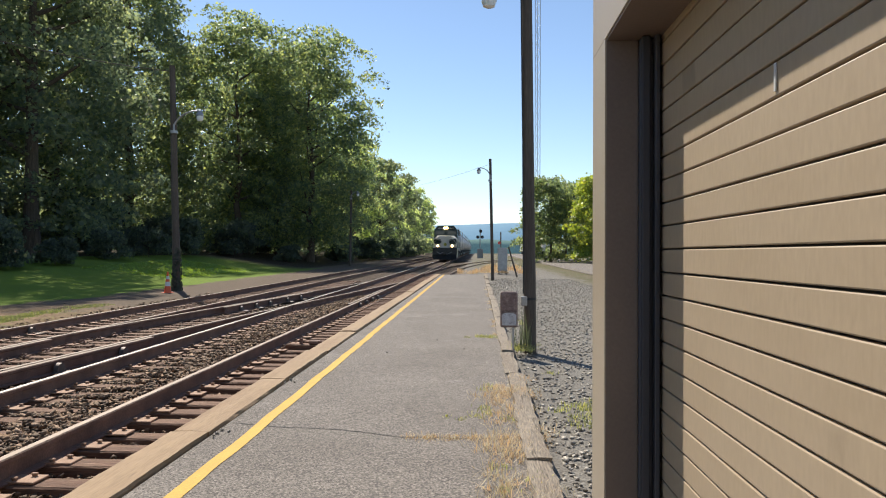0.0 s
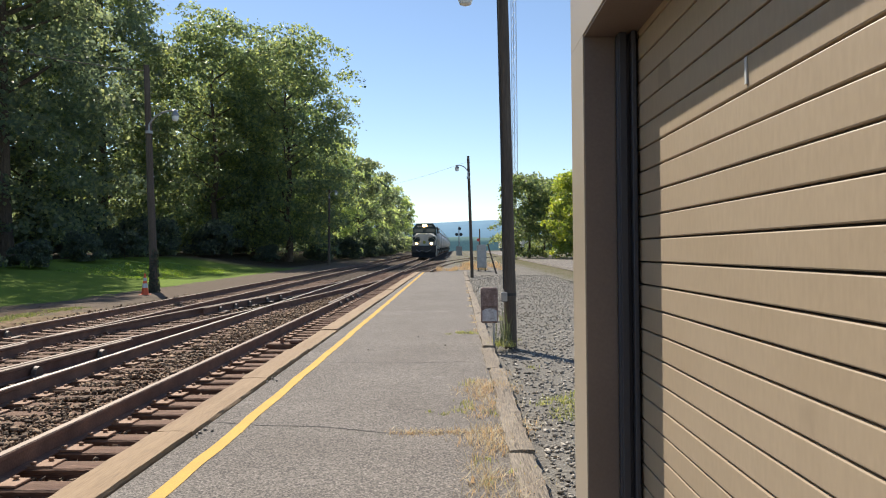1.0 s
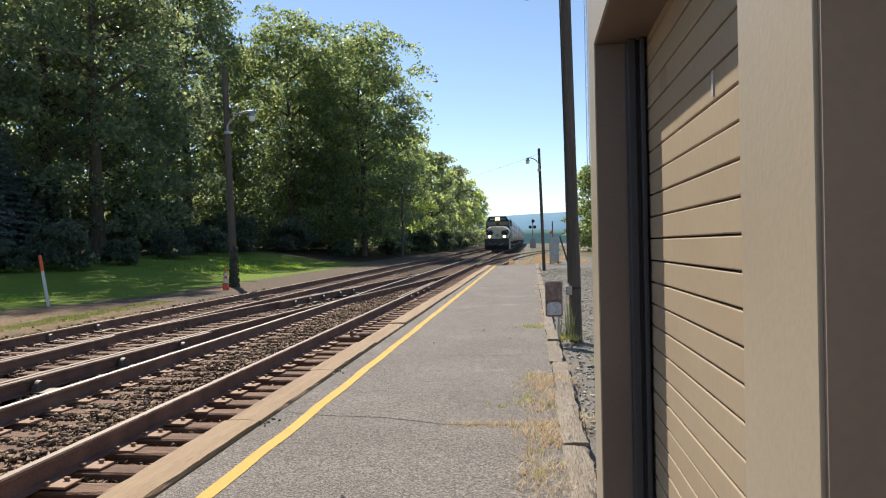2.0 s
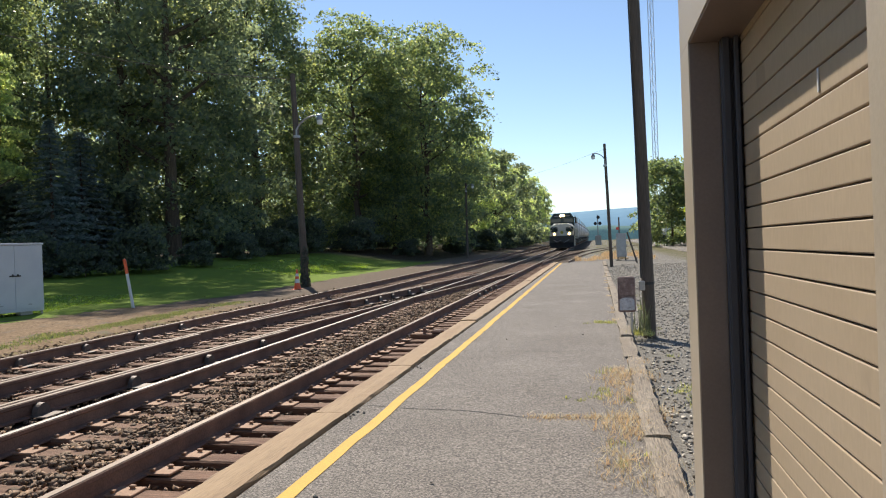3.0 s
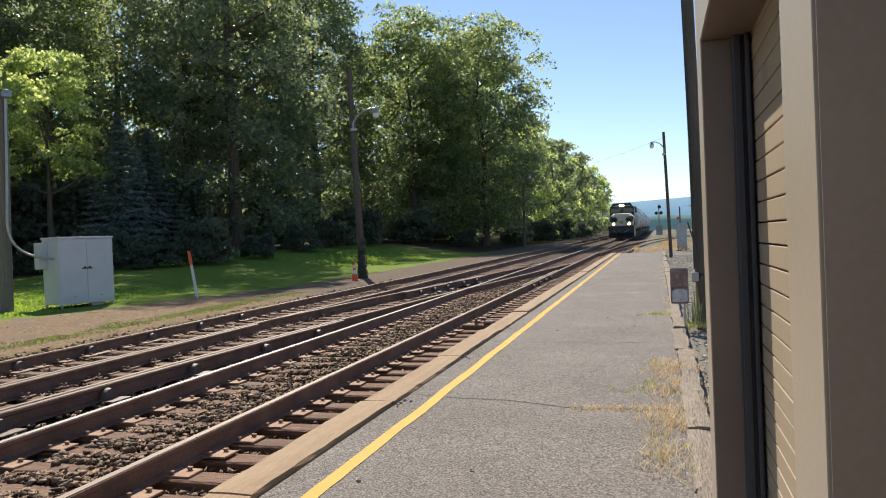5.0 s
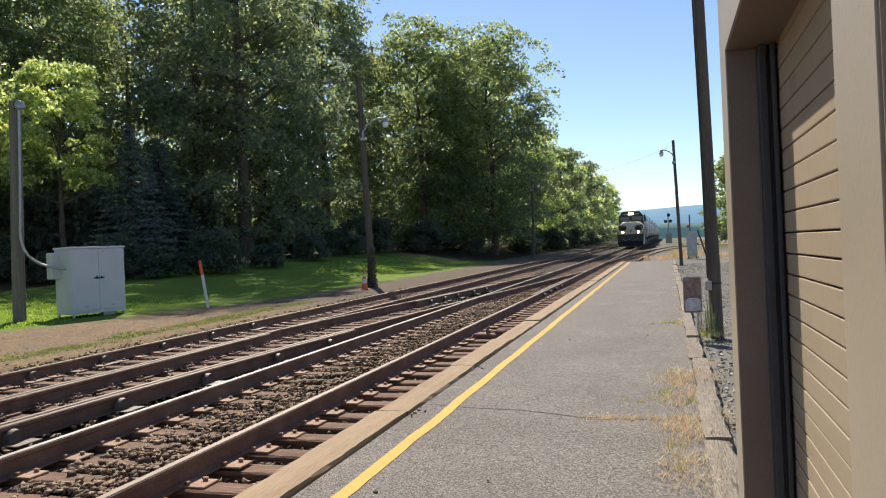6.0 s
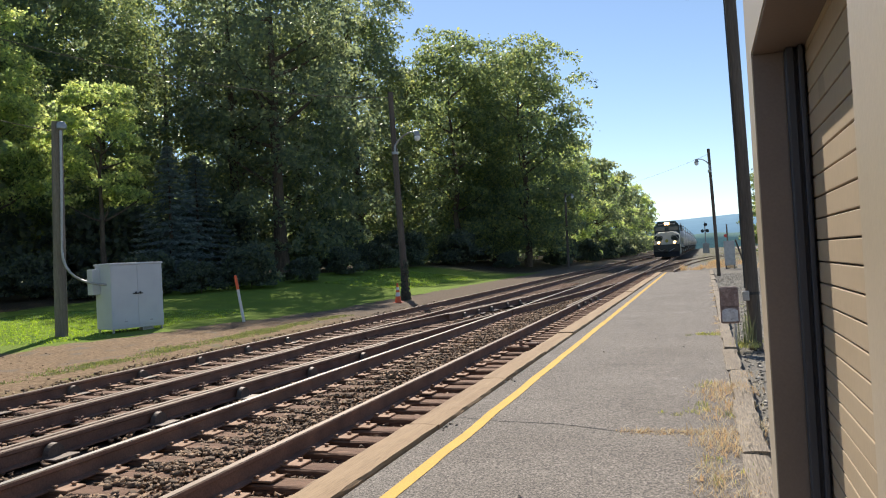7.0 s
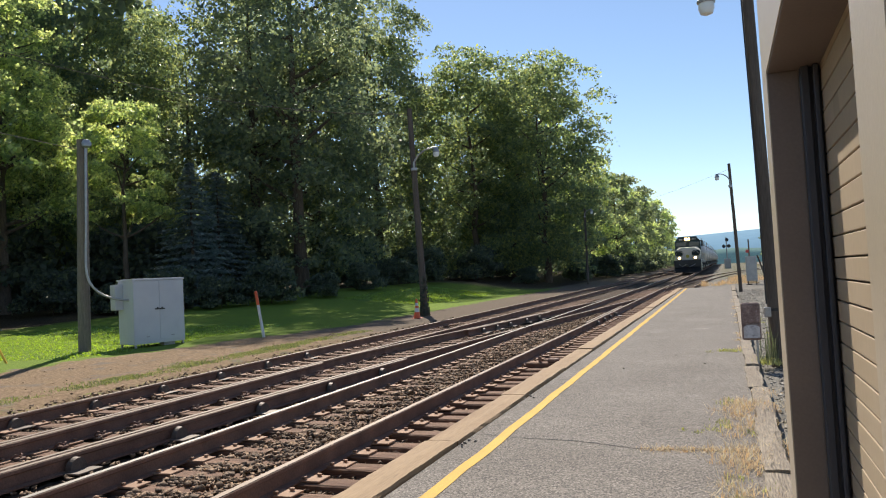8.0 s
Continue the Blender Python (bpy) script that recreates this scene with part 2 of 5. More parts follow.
    far = math_("MULTIPLY", rng(math_("ADD", y, math_("MULTIPLY", wob, 3)), 58, 70), math_("MULTIPLY", rng(xw, -1.2, 0.4), rng(mid, 0.46, 0.54)))
    c = two(c, field, far)
    verge2 = math_("MULTIPLY", rng(xw, 4.6, 5.6), rng(y, 20, 30))
    c = two(c, field, math_("MULTIPLY", verge2, rng(fine, 0.3, 0.5)))
    L.new(c, b.inputs["Base Color"])
    b.inputs["Roughness"].default_value = 0.95
    b.inputs["Specular IOR Level"].default_value = 0.08
    bp = N.new("ShaderNodeBump"); bp.inputs["Strength"].default_value = 0.9; bp.inputs["Distance"].default_value = 0.03
    h = math_("ADD", math_("MULTIPLY", fine, 1.0), math_("MULTIPLY", grain, 0.6))
    L.new(h, bp.inputs["Height"]); L.new(bp.outputs[0], b.inputs["Normal"])
    return m


# ---- mesh helpers ----
def put(name, verts, faces, mat, parent=None, label="", smooth=False):
    me = bpy.data.meshes.new(name)
    me.from_pydata([tuple(v) for v in verts], [], faces)
    me.update()
    if mat: me.materials.append(mat)
    if smooth:
        me.polygons.foreach_set("use_smooth", [True] * len(me.polygons))
    ob = new(name, me)
    if parent: ob.parent = parent
    if label: ob["label"] = label
    return ob


def part(name, bm, material, parent=None, label="", smooth=False):
    me = bpy.data.meshes.new(name)
    bmesh.ops.recalc_face_normals(bm, faces=bm.faces)
    bm.to_mesh(me); bm.free()
    me.materials.append(material)
    if smooth:
        me.polygons.foreach_set("use_smooth", [True] * len(me.polygons))
        me.set_sharp_from_angle(angle=radians(38))
    ob = new(name, me)
    if parent: ob.parent = parent
    if label: ob["label"] = label
    return ob


def share(name, ob, m, parent):
    """Another object on the same mesh."""
    o = new(name, ob.data)
    o.parent = parent
    o.matrix_basis = m
    return o


def thing(name, label, category, m=None, group="", kind=""):
    e = new(name)
    e.empty_display_size = 0.1
    if m: e.matrix_basis = m
    return tagged(e, label, category, group, kind)


def box(bm, lo, hi, bevel=0.0, m=None):
    r = bmesh.ops.create_cube(bm, size=1)
    vs = r["verts"]
    for v in vs:
        v.co = Vector([(lo[i] + hi[i]) / 2 + v.co[i] * (hi[i] - lo[i]) for i in range(3)])
    if bevel:
        es = list({e for v in vs for e in v.link_edges})
        r2 = bmesh.ops.bevel(bm, geom=es, offset=bevel, segments=1, affect="EDGES", profile=0.5)
        vs = list({v for f in r2["faces"] for v in f.verts} | {v for v in vs if v.is_valid})
    if m:
        bmesh.ops.transform(bm, matrix=m, verts=vs)
    return vs


def tube(bm, pts, radii, seg=10, caps=True):
    """A tube along points with a radius each."""
    if isinstance(radii, (int, float)): radii = [radii] * len(pts)
    pts = [Vector(p) for p in pts]
    rings = []
    for i, p in enumerate(pts):
        d = (pts[min(i + 1, len(pts) - 1)] - pts[max(i - 1, 0)]).normalized()
        a = Vector((0, 0, 1)) if abs(d.z) < 0.9 else Vector((1, 0, 0))
        u = d.cross(a).normalized(); w = d.cross(u)
        rings.append([bm.verts.new(p + (u * math.cos(k * math.tau / seg) + w * math.sin(k * math.tau / seg)) * radii[i]) for k in range(seg)])
    for r0, r1 in zip(rings, rings[1:]):
        for k in range(seg):
            bm.faces.new((r0[k], r0[(k + 1) % seg], r1[(k + 1) % seg], r1[k]))
    if caps:
        bm.faces.new(rings[0]); bm.faces.new(rings[-1])


def lathe(bm, prof, at=(0, 0, 0), seg=16):
    rings = [[bm.verts.new((at[0] + r * math.cos(k * math.tau / seg), at[1] + r * math.sin(k * math.tau / seg), at[2] + z)) for k in range(seg)] for r, z in prof]
    for r0, r1 in zip(rings, rings[1:]):
        for k in range(seg):
            bm.faces.new((r0[k], r0[(k + 1) % seg], r1[(k + 1) % seg], r1[k]))
    bm.faces.new(rings[0]); bm.faces.new(rings[-1])


def arc(p0, p1, p2, n=8):
    """Points on a quadratic curve."""
    p0, p1, p2 = Vector(p0), Vector(p1), Vector(p2)
    return [p0 * (1 - t) ** 2 + p1 * 2 * t * (1 - t) + p2 * t * t for t in [i / n for i in range(n + 1)]]


def quads(name, centres, us, vs, mat, parent=None, label=""):
    """Many loose four-sided leaves in one mesh."""
    n = len(centres)
    co = np.empty((n, 4, 3), np.float32)
    co[:, 0], co[:, 1], co[:, 2], co[:, 3] = centres - us, centres - vs * 0.72 + us * 0.1, centres + us, centres + vs * 0.72 + us * 0.1
    me = bpy.data.meshes.new(name)
    me.vertices.add(n * 4); me.vertices.foreach_set("co", co.ravel())
    me.loops.add(n * 4); me.loops.foreach_set("vertex_index", np.arange(n * 4, dtype=np.int32))
    me.polygons.add(n)
    me.polygons.foreach_set("loop_start", np.arange(0, n * 4, 4, dtype=np.int32))
    me.update(calc_edges=True)
    me.materials.append(mat)
    ob = new(name, me)
    if parent: ob.parent = parent
    if label: ob["label"] = label
    return ob


def stones(name, xy, z, size, mat, rng, label, category):
    """Loose angular stones as one mesh."""
    n = len(xy)
    base = np.array([(-1, -1, -1), (1, -1, -1), (1, 1, -1), (-1, 1, -1), (-1, -1, 1), (1, -1, 1), (1, 1, 1), (-1, 1, 1)], float) * 0.72
    quad = np.array([(0, 3, 2, 1), (4, 5, 6, 7), (0, 1, 5, 4), (1, 2, 6, 5), (2, 3, 7, 6), (3, 0, 4, 7)], np.int32)
    sc = size * rng.uniform(0.5, 1.3, (n, 1, 1)) * rng.uniform(0.4, 1.25, (n, 8, 1)) * np.array([1, 0.75, 0.5])
    a = rng.uniform(0, math.tau, n); t = rng.uniform(-0.6, 0.6, n)
    p = base[None] * sc
    p = p + rng.normal(0, 0.2 * size, p.shape)
    ca, sa, ct, st = np.cos(a)[:, None], np.sin(a)[:, None], np.cos(t)[:, None], np.sin(t)[:, None]
    x, y, zz = p[..., 0], p[..., 1], p[..., 2]
    y, zz = y * ct - zz * st, y * st + zz * ct
    x, y = x * ca - y * sa, x * sa + y * ca
    co = np.stack([x + xy[:, :1], y + xy[:, 1:], zz + z[:, None]], -1).astype(np.float32)
    f = (quad[None] + (np.arange(n) * 8)[:, None, None]).reshape(-1)
    me = bpy.data.meshes.new(name)
    me.vertices.add(n * 8); me.vertices.foreach_set("co", co.ravel())
    me.loops.add(len(f)); me.loops.foreach_set("vertex_index", f.astype(np.int32))
    me.polygons.add(n * 6); me.polygons.foreach_set("loop_start", np.arange(0, n * 24, 4, dtype=np.int32))
    me.update(calc_edges=True)
    me.materials.append(mat)
    return tagged(new(name, me), label, category, "", "stuff")


def blades(name, roots, heights, mat, rng, label, category, width=0.006, lean=0.5):
    """Grass blades as one mesh of bent slivers."""
    n = len(roots)
    a = rng.uniform(0, math.tau, n); l = rng.uniform(0.1, lean, n) * heights
    d = np.stack([np.cos(a), np.sin(a), 0 * a], -1); s = np.stack([-np.sin(a), np.cos(a), 0 * a], -1) * width
    up = np.array([0, 0, 1.0])
    h = heights[:, None]
    v = np.stack([roots - s, roots + s, roots + s * 0.8 + up * h * 0.6 + d * l[:, None] * 0.4, roots - s * 0.8 + up * h * 0.6 + d * l[:, None] * 0.4,
                  roots + up * h + d * l[:, None]], 1).astype(np.float32)
    k = np.arange(n, dtype=np.int32)[:, None] * 5
    loops = np.concatenate([k + np.array([[0, 1, 2, 3]]), k + np.array([[3, 2, 4]])], 1).astype(np.int32)
    me = bpy.data.meshes.new(name)
    me.vertices.add(n * 5); me.vertices.foreach_set("co", v.ravel())
    me.loops.add(n * 7); me.loops.foreach_set("vertex_index", loops.ravel())
    st = np.stack([np.arange(n) * 7, np.arange(n) * 7 + 4], -1).ravel().astype(np.int32)
    me.polygons.add(n * 2); me.polygons.foreach_set("loop_start", st)
    me.update(calc_edges=True)
    me.materials.append(mat)
    return tagged(new(name, me), label, category, "", "stuff")


# ---- the large structure ----
def smooth01(a, b, v):
    t = max(0.0, min(1.0, (v - a) / (b - a)))
    return t * t * (3 - 2 * t)


def ground_height(x, y):
    z = gz(y) - 0.29 + 0.21 * smooth01(-2.2, -1.0, x) + 0.075 * smooth01(-3.3, -3.7, x)
    z += 0.065 * smooth01(-9.3, -10.6, x)
    z += 1.0 * smooth01(-13.5, -24, x) * smooth01(18, 48, y) + 0.12 * smooth01(-15, -30, x)
    z += 0.5 * smooth01(-24, -60, x)
    z -= 0.35 * smooth01(14, 40, x)
    if -60 < x < 30 and y < 120:
        z += 0.03 * noise.noise((x * 0.7, y * 0.7, 0)) * smooth01(-9.8, -11, x)
    return z


def build_ground():
    xs = sorted({round(v, 3) for v in ([-3000, -1500, -700, -300, -150, -90, -60, -50, -42, -36] + [-32 + i * 0.8 for i in range(44)] + [3.4 + i * 2 for i in range(14)] + [40, 60, 100, 200, 500, 1200, 3000])})
    ys = sorted({round(v, 3) for v in ([-300, -100, -40, -20, -10] + [-6 + i * 1.0 for i in range(80)] + [76 + i * 4 for i in range(16)] + [150, 180, 220, 260, 400, 700, 1200, 2000, 3500])})
    vs = [(x, y, ground_height(x, y)) for y in ys for x in xs]
    w = len(xs)
    fs = [(j * w + i, j * w + i + 1, (j + 1) * w + i + 1, (j + 1) * w + i) for j in range(len(ys) - 1) for i in range(w - 1)]
    return tagged(put("ground", vs, fs, ground_material(), smooth=True), "ballast bed, bare dirt, mown lawn and grey gravel", "ground", kind="structure")


build_ground()

PLAT_END = 43.2


def build_platform():
    ys = [-9 + i * 0.6 for i in range(int((PLAT_END + 9) / 0.6) + 1)] + [PLAT_END]
    xs = [-2.03 + i * 0.35 for i in range(8)]
    top, bot = [], []
    for y in ys:
        for x in xs:
            dip = 0.0
            top.append((x, y, gz(y) + dip))
    w, h = len(xs), len(ys)
    vs = list(top)
    fs = [(j * w + i, j * w + i + 1, (j + 1) * w + i + 1, (j + 1) * w + i) for j in range(h - 1) for i in range(w - 1)]
    rim = [j * w for j in range(h)] + [(h - 1) * w + i for i in range(1, w)] + [j * w + w - 1 for j in range(h - 2, -1, -1)] + [i for i in range(w - 2, 0, -1)]
    b0 = len(vs)
    vs += [(top[k][0], top[k][1], top[k][2] - 0.4) for k in rim]
    for k in range(len(rim)):
        k2 = (k + 1) % len(rim)
        fs.append((rim[k2], rim[k], b0 + k, b0 + k2))
    ob = tagged(put("platform", vs, fs, ASPHALT), "grey worn asphalt station platform with cracks", "platform", kind="structure")
    me = ob.data
    bm = bmesh.new(); bm.from_mesh(me); bmesh.ops.recalc_face_normals(bm, faces=bm.faces); bm.to_mesh(me); bm.free()
    return ob


platform = build_platform()


def build_line():
    vs, fs = [], []
    n = 300
    for i in range(n + 1):
        y = -8.5 + i * (PLAT_END + 8.3) / n
        xl = -1.78 - 0.003 * max(y - 5, 0) + 0.02 * noise.noise((0, y * 1.1, 1)) + 0.006 * noise.noise((0, y * 6, 2))
        xr = xl + 0.105 + 0.008 * noise.noise((5, y * 1.7, 1)) + 0.007 * noise.noise((9, y * 7, 2))
        vs += [(xl, y, gz(y) + 0.004), (xr, y, gz(y) + 0.004)]
        if i: fs.append((2 * i - 2, 2 * i - 1, 2 * i + 1, 2 * i))
    tagged(put("yellow_line", vs, fs, YELLOW), "worn yellow safety line painted along the platform", "painted line", kind="structure")


build_line()

CRACK = plain("crack_shadow", (0.045, 0.043, 0.04), 0.95)


def build_crack(pts, w, seed):
    """A ragged open joint, running through the points."""
    vs, fs = [], []
    k = 0
    for (x0, y0), (x1, y1) in zip(pts, pts[1:]):
        n = max(2, int(math.hypot(x1 - x0, y1 - y0) / 0.035))
        for i in range(n + (1 if (x1, y1) == pts[-1] else 0)):
            t = i / n
            x, y = x0 + (x1 - x0) * t, y0 + (y1 - y0) * t
            y += 0.035 * noise.noise((x * 3, seed, 0)) + 0.014 * noise.noise((x * 14, seed, 4))
            ww = w * (0.35 + 0.9 * abs(noise.noise((x * 5, seed, 9))))
            z = gz(y) + 0.0025
            vs += [(x, y - ww, z), (x, y + ww, z)]
            if k: fs.append((2 * k - 2, 2 * k, 2 * k + 1, 2 * k - 1))
            k += 1
    tagged(put("pavement_crack", vs, fs, CRACK), "dark ragged crack across the asphalt", "crack", kind="structure")


build_crack([(-2.0, 6.45), (-1.6, 6.32), (-1.1, 6.27), (-0.54, 6.05), (0.15, 6.02), (0.4, 6.0)], 0.0139, 1.0)
build_crack([(-2.0, 9.8), (-1.4, 9.68), (-0.6, 9.6), (0.19, 9.68), (0.4, 9.7)], 0.0124, 5.0)
build_crack([(-0.15, 12.85), (0.1, 12.78), (0.4, 12.8)], 0.0155, 8.0)
build_crack([(-1.9, 15.3), (-0.8, 15.2), (0.4, 15.3)], 0.0093, 15.0)
build_crack([(-1.9, 20.5), (0.4, 20.4)], 0.0109, 17.0)


def beam(name, x0, x1, y0, y1, top, depth, mat, parent, seed, wear):
    """One worn timber with chipped arrises."""
    n = max(3, int((y1 - y0) / 0.12))
    prof = [(0, -depth), (0, -0.022), (0.02, 0), (0.5, 0.004), (0.98, 0), (1, -0.022), (1, -depth)]
    vs, fs = [], []
    w = len(prof)
    for i in range(n + 1):
        y = y0 + (y1 - y0) * i / n
        for k, (u, dz) in enumerate(prof):
            jx = wear * noise.noise((seed, y * 3.1, k)) + wear * 0.6 * noise.noise((seed, y * 11, k + 7))
            vs.append((x0 + (x1 - x0) * u + jx, y, gz(y) + top + dz + wear * 0.6 * noise.noise((seed + 3, y * 4, k * 0.3))))
        if i:
            fs += [((i - 1) * w + k, (i - 1) * w + k + 1, i * w + k + 1, i * w + k) for k in range(w - 1)]
    fs += [tuple(range(w)), tuple(range(n * w + w - 1, n * w - 1, -1))]
    return put(name, vs, fs, mat, parent)


edge_l = thing("platform_edge_timbers", "pale tan timbers edging the platform beside the rails", "edge timber", kind="structure")
joints = [-6.2, -3.8, -1.4, 1.1, 3.6, 6.0, 8.4, 10.75, 13.2, 15.6, 18.1, 20.6, 23.0, 25.4, 27.9, 30.3, 32.8, 35.2, 37.7, 40.2, PLAT_END]
for i, (a, b) in enumerate(zip(joints, joints[1:])):
    j = random.uniform(-0.012, 0.012)
    beam("edge_timber", -2.345 + j, -2.05 + j, a + 0.006, b - 0.006, 0.03 + random.uniform(-0.012, 0.012), 0.28, TIMBER_L, edge_l, i * 7.3, 0.014)
edge_r = thing("platform_back_timbers", "grey split timbers along the back of the platform", "edge timber", kind="structure")
joints = [-3.0, -0.6, 1.9, 4.1, 5.35, 7.2, 9.05, 10.9, 12.1, 14.4, 16.9, 19.3, 21.8, 24.3, 26.8, 29.3, 31.8, 34.3, 36.8, 39.3, PLAT_END]
for i, (a, b) in enumerate(zip(joints, joints[1:])):
    j = random.uniform(-0.02, 0.02)
    beam("back_timber", 0.42 + j, 0.592 + j, a + 0.005, b - 0.005, 0.02 + random.uniform(-0.015, 0.02), 0.28, TIMBER_R, edge_r, i * 5.1 + 100, 0.022)


# ---- railway ----
PROFILE = [(-0.07, -0.17), (0.07, -0.17), (0.07, -0.158), (0.012, -0.145), (0.01, -0.05), (0.036, -0.036), (0.037, -0.006), (0.028, 0.0),
           (-0.028, 0.0), (-0.037, -0.006), (-0.036, -0.036), (-0.01, -0.05), (-0.012, -0.145), (-0.07, -0.158)]


def rail(name, fx, y0, y1, parent, top, step=2.0, label=""):
    """A rolled rail along x = fx(y), with its worn running surface."""
    n = max(1, int((y1 - y0) / step))
    vs, fs, tv, tf = [], [], [], []
    w = len(PROFILE)
    for i in range(n + 1):
        y = y0 + (y1 - y0) * i / n
        z = gz(y)
        vs += [(fx(y) + u, y, z + v) for u, v in PROFILE]
        tv += [(fx(y) - 0.03, y, z + 0.003), (fx(y) + 0.03, y, z + 0.003)]
        if i:
            fs += [((i - 1) * w + k, i * w + k, i * w + (k + 1) % w, (i - 1) * w + (k + 1) % w) for k in range(w)]
            tf.append((2 * i - 2, 2 * i - 1, 2 * i + 1, 2 * i))
    fs += [tuple(range(w - 1, -1, -1)), tuple(range(n * w, n * w + w))]
    r = put(name, vs, fs, RAIL, parent, label)
    put("running_surface", tv, tf, top, r)
    return r


X_E, X_D, X_B, X_A = -3.25, -4.78, -6.95, -8.47


def x_cross(y):
    """The crossover's rail, bending out of the far track towards the near one."""
    y = max(y, 0.0)
    return -5.9 + 0.0030 * y * y if y < 18 else -4.928 + 0.105 * (y - 18)


track_1 = thing("near_track", "near railway track with rusty rails on timber ties", "railway track", kind="structure")
rail("rail", lambda y: X_E, -8, 400, track_1, RAILTOP, 40)
rail("rail", lambda y: X_D, -8, 400, track_1, SHINE, 40, "rail with a bright polished top")
track_2 = thing("far_track", "far railway track with dark rusty rails on timber ties", "railway track", kind="structure")
rail("rail", lambda y: X_B, -8, 400, track_2, RAILTOP, 40)
rail("rail", lambda y: X_A, -8, 400, track_2, RAILTOP, 40)
cross = thing("crossover_track", "crossover rails and guard rails joining two tracks", "railway switch", kind="structure")
rail("crossover_rail", x_cross, -8, 19.0, cross, RAILTOP, 1.0)
rail("crossover_rail", x_cross, 19.6, 33.5, cross, RAILTOP, 1.0)
rail("crossover_rail", lambda y: x_cross(y) - 1.53, 12.6, 18.2 + 16, cross, RAILTOP, 1.0)
rail("guard_rail", lambda y: x_cross(y) + 0.115, -8, 12.4, cross, RAILTOP, 1.0)
rail("guard_rail", lambda y: X_B + 0.115, -8, 12.0, cross, RAILTOP, 4.0)
rail("guard_rail", lambda y: x_cross(y) - 1.53 + 0.12, 18.7, 25.5, cross, RAILTOP, 1.0)
rail("guard_rail", lambda y: X_E - 0.115, 20.0, 27.5, cross, RAILTOP, 4.0)
rail("spur_rail", lambda y: -3.1 + 0.0016 * (y - 40) ** 2 if y > 40 else -3.1, 44.5, 108, cross, RAILTOP, 3.0)
rail("spur_rail", lambda y: -1.6 + 0.0016 * (y - 40) ** 2 if y > 40 else -1.6, 45.5, 108, cross, RAILTOP, 3.0)


def tie_mesh(length, seed):
    bm = bmesh.new()
    n = 6
    prof = [(-0.115, -0.16), (-0.115, -0.012), (-0.1, 0), (0.1, 0), (0.115, -0.012), (0.115, -0.16)]
    rings = []
    for i in range(n + 1):
        x = -length / 2 + length * i / n
        rings.append([bm.verts.new((x, u + 0.008 * noise.noise((seed, x * 2, k)), v + 0.008 * noise.noise((seed + 4, x * 3, k)))) for k, (u, v) in enumerate(prof)])
    for r0, r1 in zip(rings, rings[1:]):
        for k in range(5): bm.faces.new((r0[k], r0[k + 1], r1[k + 1], r1[k]))
    bm.faces.new(rings[0]); bm.faces.new(rings[-1])
    return bm


def plate_mesh():
    """A tie plate with two spikes a side."""
    bm = bmesh.new()
    box(bm, (-0.25, -0.098, 0), (0.25, 0.098, 0.018), 0.004)
    for sx, sy in ((-0.09, 0.06), (0.09, -0.06), (-0.17, -0.05), (0.17, 0.05)):
        box(bm, (sx - 0.014, sy - 0.014, 0.014), (sx + 0.014, sy + 0.014, 0.034), 0.004)
        box(bm, (sx - 0.022, sy - 0.018, 0.03), (sx + 0.022, sy + 0.018, 0.044), 0.005)
    return bm


tie_rng = random.Random(4)
TIE_TOP = -0.172
tie_a = [part("tie", tie_mesh(2.75, s), TIE, track_1) for s in (1.0, 9.0, 17.0)]
tie_b = [part("tie", tie_mesh(3.3, s), TIE, track_2) for s in (4.0, 12.0, 21.0)]
plate_a = part("tie_plate", plate_mesh(), PLATE, track_1)
plate_b = share("tie_plate", plate_a, pose(0, 0, -5), track_2)
used = set()
for i in range(118):
    y = -4.6 + i * 0.452 + tie_rng.uniform(-0.03, 0.03)
    for trk, src, cx, xr in ((track_1, tie_a, -3.92, (X_E, X_D)), (track_2, tie_b, -7.55, (X_B, X_A))):
        if trk is track_2 and i > 95: continue
        o = src[i % 3]
        m = pose(cx + tie_rng.uniform(-0.09, 0.07), y, gz(y) + TIE_TOP + tie_rng.uniform(-0.012, 0.006), 0, 0, tie_rng.uniform(-1.2, 1.2))
        if o.name not in used:
            used.add(o.name); o.matrix_basis = m
        else:
            share("tie", o, m, trk)
        if y < 24:
            for x in xr:
                m = pose(x, y, gz(y) + TIE_TOP + 0.002, 0, 0, tie_rng.uniform(-2, 2))
                if plate_a.name not in used and trk is track_1:
                    used.add(plate_a.name); plate_a.matrix_basis = m
                elif plate_b.name not in used and trk is track_2:
                    used.add(plate_b.name); plate_b.matrix_basis = m
                else:
                    share("tie_plate", plate_a, m, trk)


def brace_mesh():
    """A rounded iron lug that props a guard rail."""
    bm = bmesh.new()
    n = 12
    pts = [(-0.13, 0.0)] + [(-0.105 * math.cos(math.pi * k / n), 0.03 + 0.105 * math.sin(math.pi * k / n)) for k in range(n + 1)] + [(0.13, 0.0)]
    f0 = [bm.verts.new((0.0, u, v)) for u, v in pts]
    f1 = [bm.verts.new((0.06, u * 0.93, v * 0.95)) for u, v in pts]
    bm.faces.new(f0); bm.faces.new(f1)
    for k in range(len(pts)):
        k2 = (k + 1) % len(pts)
        bm.faces.new((f0[k], f0[k2], f1[k2], f1[k]))
    box(bm, (-0.02, -0.15, -0.004), (0.2, 0.15, 0.014), 0.004)
    return bm


